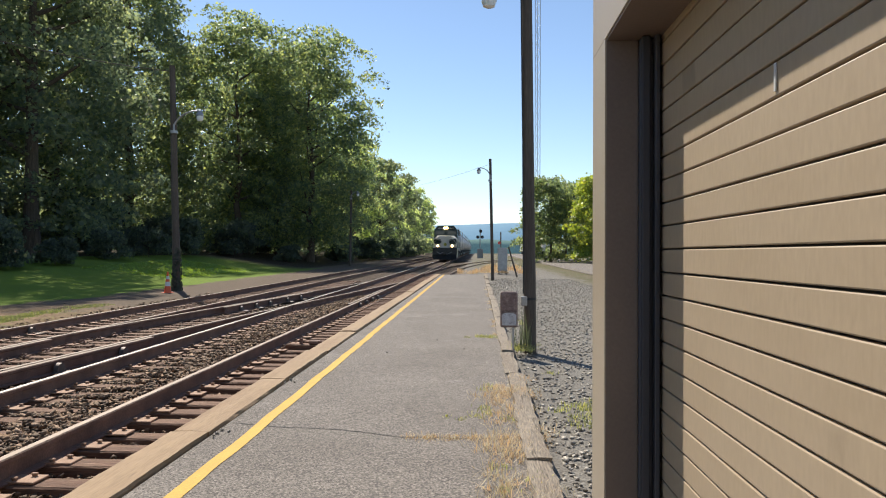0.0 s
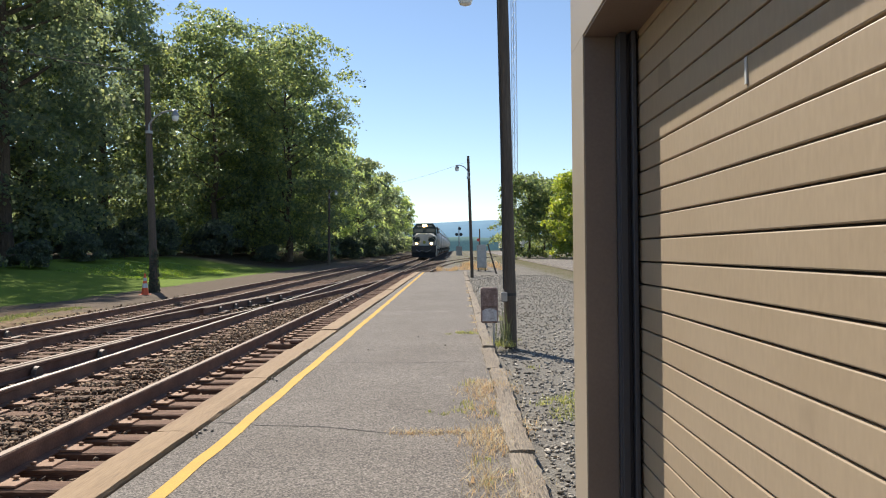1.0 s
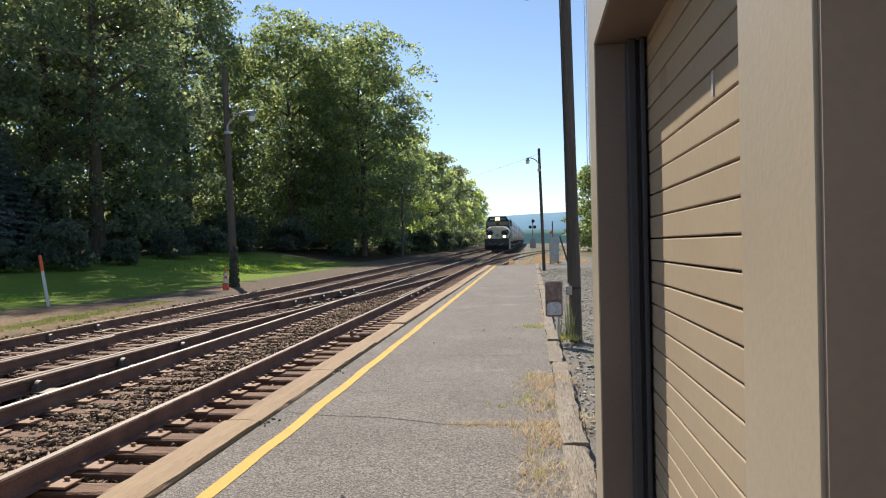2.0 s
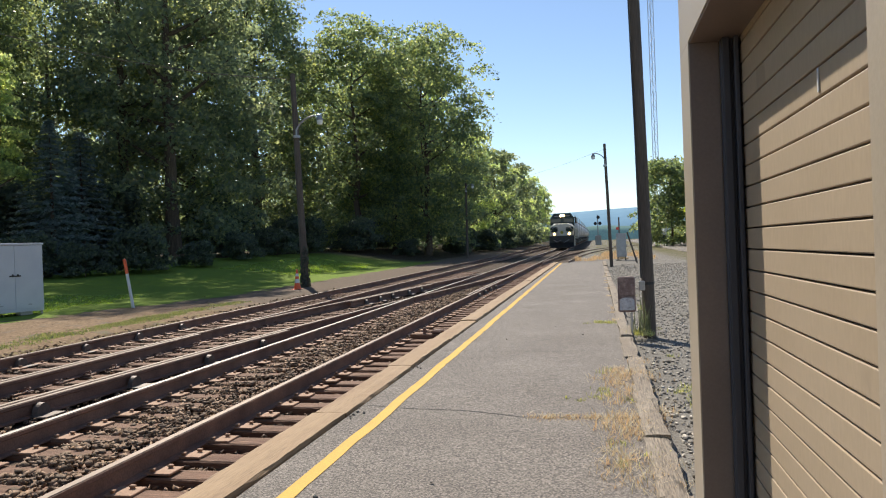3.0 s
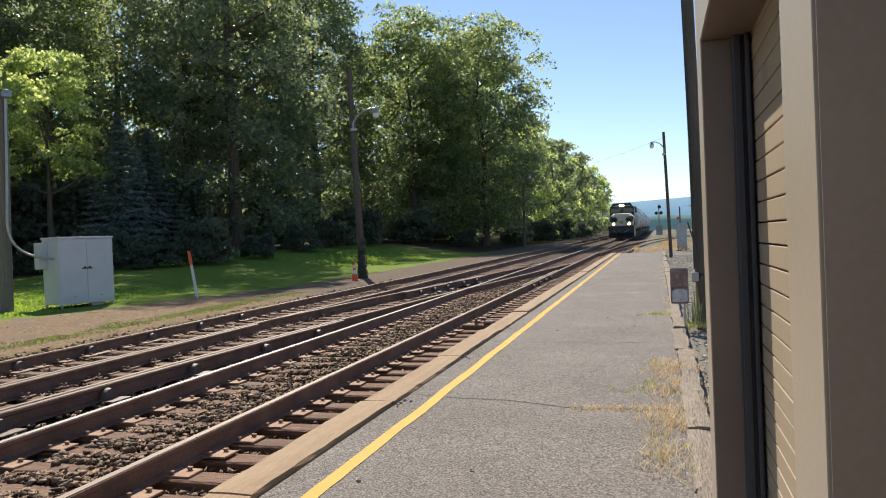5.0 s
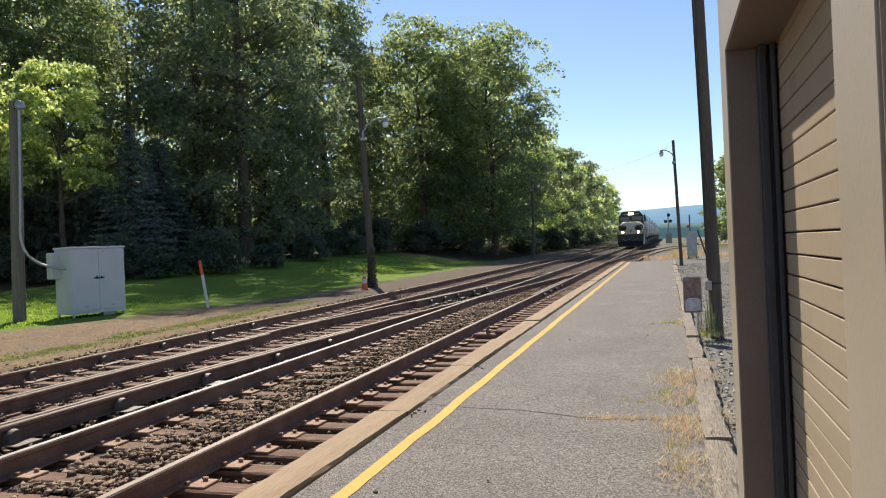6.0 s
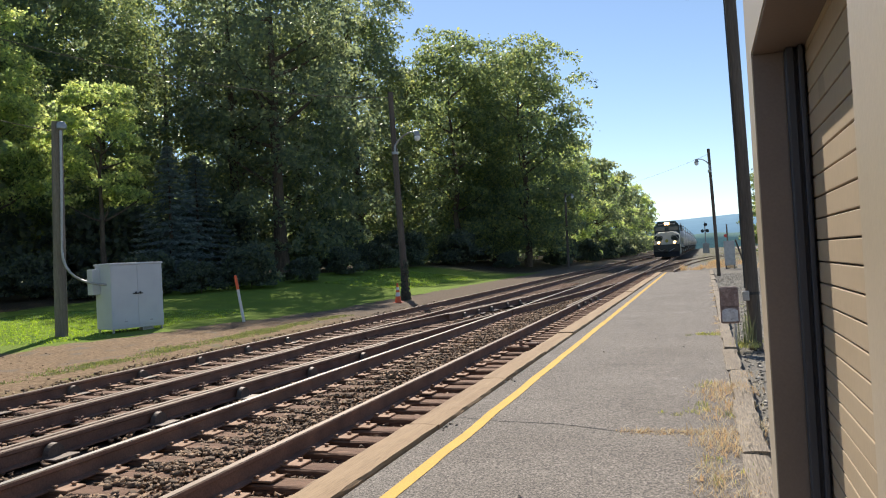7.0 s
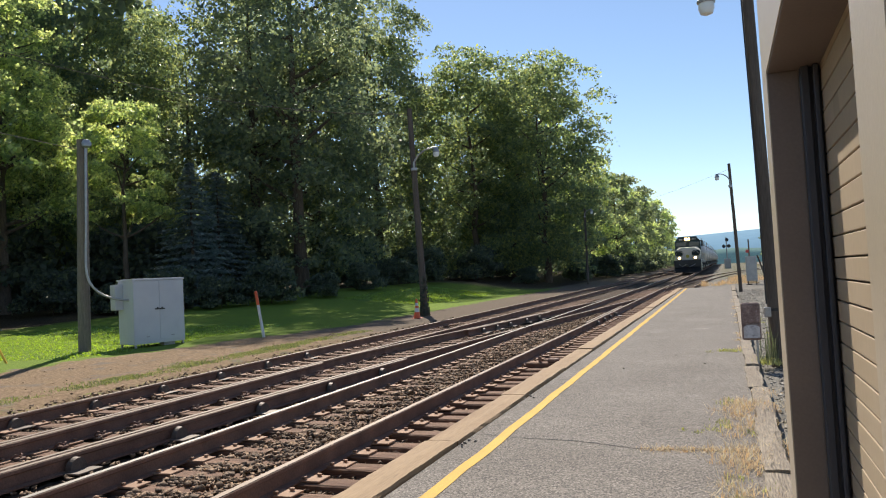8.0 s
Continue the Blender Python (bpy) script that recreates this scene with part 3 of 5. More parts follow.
def clip_mesh():
    """A sprung rail clip with its shoulder."""
    bm = bmesh.new()
    tube(bm, arc((0, -0.06, 0.03), (0.06, -0.05, 0.10), (0.07, 0.0, 0.04), 5) + arc((0.07, 0.0, 0.04), (0.06, 0.06, 0.09), (0.0, 0.06, 0.03), 5)[1:], 0.011, 6)
    box(bm, (0.02, -0.05, 0), (0.1, 0.05, 0.035), 0.008)
    return bm


brace = part("rail_brace", brace_mesh(), BRACE, cross)
spots = [(x_cross(y) + 0.16, y) for y in (3.8, 5.25, 6.63, 8.14, 9.81, 11.4)] + [(X_A + 0.035, y) for y in (5.3, 6.91, 8.22, 9.62, 11.1, 12.6, 14.1)] \
    + [(x_cross(y) - 1.53 + 0.16, y) for y in (19.6, 20.6, 21.6, 23.0, 24.2)] + [(X_E + 0.04, y) for y in (21.0, 22.2, 23.4, 24.6)]
for k, (x, y) in enumerate(spots):
    m = pose(x, y, gz(y) - 0.168)
    if k == 0: brace.matrix_basis = m
    else: share("rail_brace", brace, m, cross)
clip = part("rail_clip", clip_mesh(), RAIL, cross)
k = 0
for i in range(26):
    y = 1.6 + i * 0.56
    for x, flip in ((X_B + 0.19, 0), (x_cross(y) - 0.07, 180)):
        m = pose(x, y, gz(y) - 0.18, 0, 0, flip + tie_rng.uniform(-15, 15))
        if k == 0: clip.matrix_basis = m
        else: share("rail_clip", clip, m, cross)
        k += 1


def switch_stub(x, y):
    """A dark bolted block at the end of a tie."""
    t = thing("tie_end_block", "dark bolted block lying on the tie ends", "track fitting", pose(x, y, gz(y) - 0.19, 0, 0, -14))
    bm = bmesh.new(); box(bm, (-0.35, -0.09, 0), (0.3, 0.09, 0.10), 0.015); part("block", bm, TIE, t)
    bm = bmesh.new(); box(bm, (0.06, -0.07, 0.1), (0.26, 0.07, 0.17), 0.02); part("bolt_plate", bm, RAIL, t)
    bm = bmesh.new(); lathe(bm, [(0.03, 0.1), (0.03, 0.19), (0.02, 0.2)], (-0.1, 0, 0), 8); part("bolt", bm, RAIL, t)


switch_stub(-2.72, 12.35)

# ---- station building: narrow roller shutter between piers ----
XW, XD = 0.401, 0.537                 # wall face, shutter face
Y_FAR, Y_NEAR, Y_PIER, Y_END = 2.137, 0.698, 0.522, 2.342
Z_HEAD, Z_TOP = 2.044, 3.5


def wall_block(name, lo, hi, mat=WALL):
    bm = bmesh.new(); box(bm, lo, hi, 0.0008)
    return tagged(part(name, bm, mat), "smooth tan painted wall of the station building", "wall", kind="structure")


wall_block("wall_pier_far", (XW, Y_FAR, -0.3), (0.75, Y_END, Z_HEAD))
wall_block("wall_pier_middle", (XW, Y_PIER, -0.3), (0.75, Y_NEAR, Z_HEAD))
wall_block("wall_pier_near", (XW, -1.7, -0.3), (0.75, -0.84, Z_HEAD))
wall_block("wall_head", (XW, -1.7, Z_HEAD + 0.0005), (0.75, Y_END, Z_TOP))
wall_block("wall_back", (3.6, -1.7, -0.3), (3.8, Y_END, Z_TOP))
wall_block("wall_end_far", (0.752, Y_END - 0.2, -0.3), (3.598, Y_END, Z_TOP))
wall_block("wall_end_near", (0.752, -1.7, -0.3), (3.598, -1.5, Z_TOP))
wall_block("wall_blank_bay", (XD + 0.03, -0.838, -0.3), (0.748, Y_PIER - 0.002, Z_HEAD - 0.002))
bm = bmesh.new(); box(bm, (XW - 0.01, -1.72, Z_TOP + 0.002), (3.82, Y_END + 0.01, Z_TOP + 0.12), 0.01)
tagged(part("roof", bm, FRAME), "flat roof slab with a plain brown edge", "roof", kind="structure")


def lining(y0, y1, tag):
    """Brown lining inside an opening: two reveals and the head."""
    t = thing("door_lining", "brown painted metal lining of the shutter opening", "door frame", kind="structure")
    bm = bmesh.new(); box(bm, (XW + 0.003, y1 - 0.006, -0.02), (XD - 0.053, y1 - 0.001, Z_HEAD - 0.007)); part("reveal", bm, FRAME, t)
    bm = bmesh.new(); box(bm, (XW + 0.003, y0 + 0.001, -0.02), (XD - 0.053, y0 + 0.006, Z_HEAD - 0.007)); part("reveal", bm, FRAME, t)
    bm = bmesh.new(); box(bm, (XW + 0.003, y0 + 0.001, Z_HEAD - 0.006), (XD + 0.02, y1 - 0.001, Z_HEAD - 0.001)); part("head", bm, FRAME, t)


lining(Y_NEAR, Y_FAR, "a")
# thin sheet on the pier side that carries the shade-darkened colour
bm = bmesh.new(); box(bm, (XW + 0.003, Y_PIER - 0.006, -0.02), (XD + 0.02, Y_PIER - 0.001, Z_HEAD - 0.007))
tagged(part("bay_lining", bm, BAY), "lining on the pier's shaded side, shade put into its brown colour", "door frame", kind="structure")


def shutter():
    t = thing("roller_shutter", "closed tan roller shutter with dark grooves between slats", "roller shutter")
    pitch, z0 = 0.0582, 1.726
    k_top, k_bot = int((Z_HEAD - z0) / pitch) + 1, -int(z0 / pitch)
    prof = [(0.007, 0.0035), (0.001, 0.004), (0.0, 0.006), (0.0, pitch - 0.0025), (0.001, pitch - 0.0008), (0.007, pitch - 0.0003)]
    bm = bmesh.new()
    rows = [[bm.verts.new((u, y, v)) for u, v in prof] for y in (Y_NEAR + 0.03, Y_FAR - 0.03)]
    for k in range(len(prof) - 1): bm.faces.new((rows[0][k], rows[0][k + 1], rows[1][k + 1], rows[1][k]))
    back = [[bm.verts.new((0.012, y, v)) for v in (0.0035, pitch - 0.0003)] for y in (Y_NEAR + 0.03, Y_FAR - 0.03)]
    bm.faces.new((back[0][0], back[0][1], back[1][1], back[1][0]))
    bm.faces.new((rows[0][0], rows[1][0], back[1][0], back[0][0])); bm.faces.new((rows[0][-1], rows[1][-1], back[1][1], back[0][1]))
    for r, b in zip(rows, back): bm.faces.new(r + [b[1], b[0]])
    slat = part("slat", bm, SLAT, t)
    slat.matrix_basis = pose(XD, 0, z0)
    for k in range(k_bot, k_top):
        if k: share("slat", slat, pose(XD + random.uniform(-0.0006, 0.0006), 0, z0 + k * pitch), t)
    bm = bmesh.new(); box(bm, (XD + 0.013, Y_NEAR + 0.02, 0.0), (XD + 0.024, Y_FAR - 0.03, Z_HEAD)); part("backing", bm, GAP, t, "dark hinge strip behind the slats")
    for y0, y1 in ((Y_FAR - 0.062, Y_FAR - 0.007), (Y_NEAR + 0.007, Y_NEAR + 0.05)):
        bm = bmesh.new(); box(bm, (XD - 0.052, y0 + 0.033, 0.0), (XD + 0.03, y1, Z_HEAD - 0.007), 0.003)
        g = part("side_guide", bm, GUIDE, t, "dark metal side guide channel")
        bm = bmesh.new(); box(bm, (XD - 0.02, y0, 0.0), (XD - 0.008, y0 + 0.032, Z_HEAD - 0.007), 0.002); part("inner_lip", bm, GUIDE, g)
        bm = bmesh.new(); box(bm, (XD - 0.05, y0 + 0.012, 0.0), (XD - 0.03, y0 + 0.032, Z_HEAD - 0.007), 0.002); part("outer_lip", bm, GUIDE, g)
    bm = bmesh.new(); box(bm, (XD - 0.003, 1.357, 1.737), (XD - 0.0005, 1.365, 1.782), 0.0005); part("scratch", bm, WHITE, t, "pale paint run on a slat")
    return t


shutter()


# ---- poles and lamps ----
def lamp_head(t, at, s=1.0):
    """A hooded street lamp head with a glass bowl."""
    bm = bmesh.new()
    lathe(bm, [(0.03 * s, 0.16 * s), (0.06 * s, 0.15 * s), (0.085 * s, 0.06 * s), (0.12 * s, 0.0), (0.115 * s, -0.03 * s), (0.1 * s, -0.03 * s)], at, 14)
    h = part("lamp_head", bm, GALV, t, "grey metal lamp hood", True)
    bm = bmesh.new()
    lathe(bm, [(0.1 * s, -0.031 * s), (0.105 * s, -0.10 * s), (0.08 * s, -0.17 * s), (0.03 * s, -0.19 * s)], at, 14)
    part("bowl", bm, LAMPGLASS, h, "pale glass lamp bowl", True)


def lamp_pole(name, base, top, r0, r1, mat, label, arm, head, category="lamp post", s=1.0, arm_r=0.025):
    b, tp = Vector(base), Vector(top)
    t = thing(name, label, category, pose(*base))
    bm = bmesh.new()
    n = 8
    pts = [(tp - b) * (i / n) + Vector((0.012 * noise.noise((b.x, i, 0)), 0.012 * noise.noise((b.y, i, 5)), 0)) * (i > 0) for i in range(n + 1)]
    pts[0].z -= 0.25
    tube(bm, pts, [r0 + (r1 - r0) * i / n for i in range(n + 1)], 14)
    part("pole", bm, mat, t, smooth=True)
    if arm:
        a, h = Vector(arm) - b, Vector(head) - b
        bm = bmesh.new()
        pts = arc(a, (a.x + (h.x - a.x) * 0.3, a.y, h.z + 0.17 * s), (h.x, h.y, h.z + 0.14 * s), 10)
        tube(bm, pts, arm_r * s, 8)
        tube(bm, [a - Vector((0, 0, 0.25)), a], arm_r * s * 1.1, 8)
        part("arm", bm, GALV, t, "curved grey steel lamp arm", True)
        bm = bmesh.new(); tube(bm, [a - Vector((0, 0, 0.32)), a - Vector((0, 0, 0.22))], r1 * 1.35, 12); part("strap", bm, GALV, t)
        lamp_head(t, h, s)
    return t


near_pole = lamp_pole("lamp_post", (0.862, 11.45, gz(11.4) - 0.08), (0.752, 11.45, 8.6), 0.095, 0.07, POLEWOOD,
                      "tall dark wooden pole with a lamp arm beside the platform", (0.72, 11.4, 6.0), (0.23, 11.35, 5.36), s=1.1)
o = Vector((0.862, 11.45, gz(11.4) - 0.08))
bm = bmesh.new(); tube(bm, [Vector((0.755, 11.38, 0.9)) - o, Vector((0.74, 11.38, 3.0)) - o, Vector((0.685, 11.38, 6.9)) - o], 0.012, 6); part("conduit", bm, DARK, near_pole, "thin dark cable up the pole")
bm = bmesh.new(); box(bm, Vector((0.715, 11.28, 0.72)) - o, Vector((0.805, 11.36, 0.86)) - o, 0.01); part("junction_box", bm, GALV, near_pole, "small grey junction box")
bm = bmesh.new(); tube(bm, [Vector((0.852, 11.45, 0.80)) - o, Vector((0.851, 11.45, 0.84)) - o], 0.102, 14); part("strap", bm, DARK, near_pole)
lamp_pole("lamp_post", (0.82, 37.3, gz(37) - 0.06), (0.68, 37.3, 6.2), 0.085, 0.065, POLEWOOD,
          "dark wooden pole with a curved lamp arm near the platform end", (0.68, 37.25, 5.4), (0.12, 37.2, 5.62), s=0.9)
left_post = lamp_pole("lamp_post", (-11.34, 28.2, 0.02), (-11.57, 28.2, 8.62), 0.15, 0.105, POLEWOOD,
                      "leaning dark wooden pole with a lamp arm beyond the tracks", (-11.45, 28.1, 6.35), (-10.43, 28.05, 6.70), s=1.2, arm_r=0.03)
lamp_pole("lamp_post", (-11.84, 69.9, gz(70) - 0.16), (-11.75, 69.9, 7.4), 0.12, 0.09, POLEWOOD,
          "distant dark wooden lamp pole under the trees", (-11.76, 69.8, 6.9), (-11.1, 69.7, 7.1), s=1.3)

# stand-in for the pole's dark thickened foot: small dark leaf shapes added round it
v_rng = np.random.default_rng(9)
n = 420
a, hz = v_rng.uniform(0, math.tau, n), v_rng.uniform(0, 1, n) ** 1.3 * 1.7
c = np.stack([np.cos(a) * (0.2 - 0.04 * hz), np.sin(a) * (0.2 - 0.04 * hz), hz], -1)
u = np.stack([-np.sin(a), np.cos(a), 0 * a], -1) * 0.04 + v_rng.normal(0, 0.015, (n, 3))
quads("foot_wrap", c, u, np.stack([0 * a, 0 * a, 0 * a + 0.07], -1) + v_rng.normal(0, 0.02, (n, 3)), leafy("dark_foot_wrap", (0.02, 0.026, 0.018), (0.032, 0.04, 0.022), (0.05, 0.06, 0.03), 0.15, 0.7), left_post, "dark wrap round the pole foot, built of loose leaf shapes")

service = thing("service_pole", "grey weathered wooden pole with a steel conduit", "utility pole", pose(-17.29, 16.53, -0.1))
bm = bmesh.new(); tube(bm, [(0, 0, -0.3), (0.04, 0, 2), (0.11, 0, 4.2), (0.17, 0, 6.25)], [0.175, 0.168, 0.158, 0.145], 14); part("pole", bm, POLEGREY, service, smooth=True)
bm = bmesh.new()
tube(bm, [(0.36, -0.06, 6.0), (0.31, -0.08, 4.0), (0.26, -0.1, 2.6)] + arc((0.26, -0.1, 2.5), (0.26, -0.1, 1.55), (1.15, 0.75, 1.48), 8), 0.036, 10)
part("conduit", bm, GALV, service, "bent steel conduit from pole to cabinet", True)
bm = bmesh.new(); lathe(bm, [(0.05, -0.12), (0.13, -0.08), (0.14, 0.02), (0.09, 0.11), (0.03, 0.13)], (0.40, -0.06, 6.1), 12); part("weatherhead", bm, GALV, service, "rounded grey weatherhead", True)


def wire(name, a, b, sag, r, label):
    a, b = Vector(a), Vector(b)
    bm = bmesh.new()
    tube(bm, [a.lerp(b, i / 16) - Vector((0, 0, sag * 4 * (i / 16) * (1 - i / 16))) for i in range(17)], r, 5)
    tagged(part(name, bm, POLEGREY), label, "cable")


wire("overhead_wire", (-11.55, 28.2, 8.4), (-27.5, 8.0, 13.2), 1.75, 0.015, "thin overhead wire slung from the leaning pole")
wire("service_wire", (-17.1, 16.5, 5.85), (-26, 9.0, 9.6), 0.35, 0.013, "thin service wire slung to the grey pole")
wire("overhead_wire", (0.69, 37.3, 5.95), (-11.75, 69.9, 7.3), 0.5, 0.005, "thin overhead wire crossing above the tracks")


# ---- things beside the tracks ----
def cabinet():
    fl = Vector((-15.98, 17.1, 0))
    ang, w = 69.0, 1.6
    zb = -0.09
    t = thing("equipment_cabinet", "pale grey steel trackside equipment cabinet on short legs", "cabinet", pose(fl.x, fl.y, zb, 0, 0, ang))
    d, h0, h1 = 0.95, 0.17, 2.1
    bm = bmesh.new(); box(bm, (0, 0, h0), (w, d, h1 - 0.06), 0.008); part("body", bm, CABPAINT, t)
    bm = bmesh.new(); box(bm, (-0.025, -0.03, h1 - 0.058), (w + 0.025, d + 0.025, h1), 0.008); part("lid", bm, CABPAINT, t)
    for x0, x1, hx in ((0.02, w / 2 - 0.004, w / 2 - 0.07), (w / 2 + 0.004, w - 0.02, w / 2 + 0.07)):
        bm = bmesh.new(); box(bm, (x0, -0.018, h0 + 0.10), (x1, -0.001, h1 - 0.075), 0.003)
        door = part("door", bm, CABPAINT, t)
        bm = bmesh.new(); box(bm, (hx - 0.085, -0.045, 1.165), (hx + 0.085, -0.019, 1.20), 0.008); box(bm, (hx - 0.02, -0.055, 1.16), (hx + 0.02, -0.02, 1.235), 0.006)
        part("latch", bm, DARK, door, "dark metal latch")
        for z in (0.4, 1.1, 1.8):
            bm = bmesh.new(); xh = x0 if x0 < 0.1 else x1
            tube(bm, [(xh, -0.022, z), (xh, -0.022, z + 0.1)], 0.012, 6); part("hinge", bm, CABPAINT, door)
        bm = bmesh.new(); box(bm, ((x0 + x1) / 2 - 0.05, -0.024, 0.36), ((x0 + x1) / 2 + 0.05, -0.0185, 0.39), 0.001)
        part("vent", bm, GALV, door)
    for x in (0.05, w - 0.05):
        for y in (0.05, d - 0.05):
            bm = bmesh.new(); box(bm, (x - 0.025, y - 0.025, -0.05), (x + 0.025, y + 0.025, h0 + 0.01)); part("leg", bm, GALV, t)
    bm = bmesh.new(); box(bm, (w * 0.62, 0.15, -0.05), (w * 0.84, 0.4, h0 + 0.005), 0.01); part("footing", bm, GALV, t, "grey block under the cabinet")
    bm = bmesh.new()
    for i in range(3): tube(bm, arc((0.25 + i * 0.1, 0.2, h0 + 0.01), (0.3 + i * 0.12, 0.05, 0.1), (0.3 + i * 0.09, 0.25, -0.05), 6), 0.014, 6)
    part("cable", bm, DARK, t, "black cables under the cabinet")
    bm = bmesh.new(); box(bm, (-0.24, 0.62, 1.2), (-0.002, 0.94, 1.95), 0.01); part("side_box", bm, CABPAINT, t, "narrow grey box on the side")


cabinet()


def marker():
    b, tp = Vector((-13.44, 19.88, -0.03)), Vector((-13.68, 19.88, 1.46))
    t = thing("marker_post", "leaning white marker post with an orange top", "marker post", pose(*b))
    d = tp - b
    bm = bmesh.new(); tube(bm, [-d * 0.1, d * 0.7], 0.045, 12); part("post", bm, WHITE, t, smooth=True)
    bm = bmesh.new(); tube(bm, [d * 0.701, d * 0.985, d], [0.047, 0.047, 0.025], 12); part("sleeve", bm, ORANGE, t, "orange sleeve", True)


marker()


def cone(x, y, z, h=0.78):
    t = thing("traffic_cone", "orange traffic cone with white bands beside the pole", "traffic cone", pose(x, y, z))
    bm = bmesh.new(); box(bm, (-0.17, -0.17, 0), (0.17, 0.17, 0.035), 0.012); part("base", bm, ORANGE, t)
    r = lambda v: 0.135 - 0.105 * v
    for nm, a, b, mt in (("cone_body", 0.04, 0.34, ORANGE), ("band", 0.34, 0.54, WHITE), ("cone_body", 0.54, 0.66, ORANGE), ("band", 0.66, 0.80, WHITE), ("tip", 0.80, 1.0, ORANGE)):
        bm = bmesh.new(); lathe(bm, [(r(a), a * h), (r(b), b * h)], (0, 0, 0), 18); part(nm, bm, mt, t, smooth=True)


cone(-11.14, 26.88, 0.03)


def utility_box():
    t = thing("utility_box", "weathered brown utility box with a scuffed clear cover on a stake", "utility box", pose(0.53, 11.1, gz(11.1) - 0.02))
    brown = surf("faded_brown_panel", (0.17, 0.105, 0.09), (0.29, 0.20, 0.17), 12, 0.7, 0, 0.2, 60, 0.4, c3=(0.3, 0.25, 0.22), c3_at=0.62)
    clear = surf("scuffed_plastic", (0.36, 0.33, 0.33), (0.56, 0.54, 0.55), 9, 0.6, 0, 0.1, 40, 0.2, c3=(0.28, 0.26, 0.26), c3_at=0.6)
    bm = bmesh.new(); box(bm, (-0.125, 0.0, 0.36), (0.125, 0.09, 0.88), 0.02); part("case", bm, brown, t)
    bm = bmesh.new(); box(bm, (-0.112, -0.012, 0.60), (0.112, -0.001, 0.865), 0.006); part("upper_panel", bm, brown, t, "mottled brown panel")
    bm = bmesh.new()
    n = 10
    for k in range(n):
        a0, a1 = math.pi * k / n, math.pi * (k + 1) / n
        vs = [bm.verts.new((x, -0.005 - 0.05 * math.sin(a), z)) for a in (a0, a1) for x, z in ((0.105 * math.cos(a), 0.395), (0.105 * math.cos(a), 0.53 + 0.05 * math.sin(a)))]
        bm.faces.new((vs[0], vs[1], vs[3], vs[2]))
    bmesh.ops.remove_doubles(bm, verts=bm.verts, dist=0.001)
    part("lower_cover", bm, clear, t, "scuffed pale plastic cover", True)
    bm = bmesh.new(); box(bm, (-0.11, -0.02, 0.365), (0.11, -0.001, 0.393), 0.005); part("sill", bm, brown, t)
    bm = bmesh.new(); box(bm, (0.05, 0.02, -0.2), (0.075, 0.05, 0.37)); part("stake", bm, GALV, t)


utility_box()


def grey_locker():
    t = thing("signal_locker", "light grey trackside locker near the platform end", "cabinet", pose(1.6, 46.4, gz(46.4) - 0.09))
    bm = bmesh.new(); box(bm, (-0.29, -0.2, 0.22), (0.29, 0.25, 1.65), 0.01); part("body", bm, GALV, t)
    bm = bmesh.new(); box(bm, (-0.26, -0.215, 0.27), (0.26, -0.201, 1.6), 0.004); part("door", bm, GALV, t)
    for x in (-0.22, 0.22):
        bm = bmesh.new(); box(bm, (x - 0.03, -0.1, -0.1), (x + 0.03, 0.1, 0.225)); part("leg", bm, DARK, t)
    bm = bmesh.new(); box(bm, (-0.34, -0.1, -0.06), (0.0, 0.2, 0.05), 0.02); part("footing", bm, DARK, t)


grey_locker()


def leaning_stake(x, y):
    t = thing("guy_stake", "thin leaning wooden stake in the gravel", "stake", pose(x, y, gz(y) - 0.1))
    bm = bmesh.new(); tube(bm, [(0, 0, -0.1), (-0.5, 0.2, 1.7)], [0.05, 0.04], 8); part("pole", bm, POLEWOOD, t)


leaning_stake(2.3, 42.0)


def signal_mast(x, y):
    t = thing("railway_signal", "distant railway signal with dark round heads", "railway signal", pose(x, y, gz(y) - 0.1))
    bm = bmesh.new(); tube(bm, [(0, 0, 0), (0, 0, 5.0)], 0.09, 10); part("mast", bm, GALV, t)
    for z, dx in ((4.6, 0.1), (3.6, 0.35), (3.6, -0.4)):
        bm = bmesh.new(); tube(bm, [(dx, -0.12, z), (dx, -0.2, z)], 0.27, 16); tube(bm, [(dx, -0.2, z), (dx, -0.45, z)], 0.13, 10); hd = part("signal_head", bm, DARK, t)
    bm = bmesh.new(); box(bm, (-0.5, -0.5, 0), (0.5, 0.5, 1.6), 0.02); part("case", bm, GALV, t)


signal_mast(0.5, 128)


def red_flag_post(x, y):
    t = thing("switch_stand", "slim switch stand with a red target", "switch stand", pose(x, y, gz(y) - 0.1))
    bm = bmesh.new(); tube(bm, [(0, 0, 0), (0, 0, 2.9)], 0.05, 8); part("post", bm, POLEGREY, t)
    bm = bmesh.new(); tube(bm, [(-0.12, -0.06, 2.05), (-0.12, -0.08, 2.05)], 0.12, 14); part("target", bm, plain("red_paint", (0.62, 0.08, 0.06), 0.5), t, "red round target")


red_flag_post(1.85, 58)


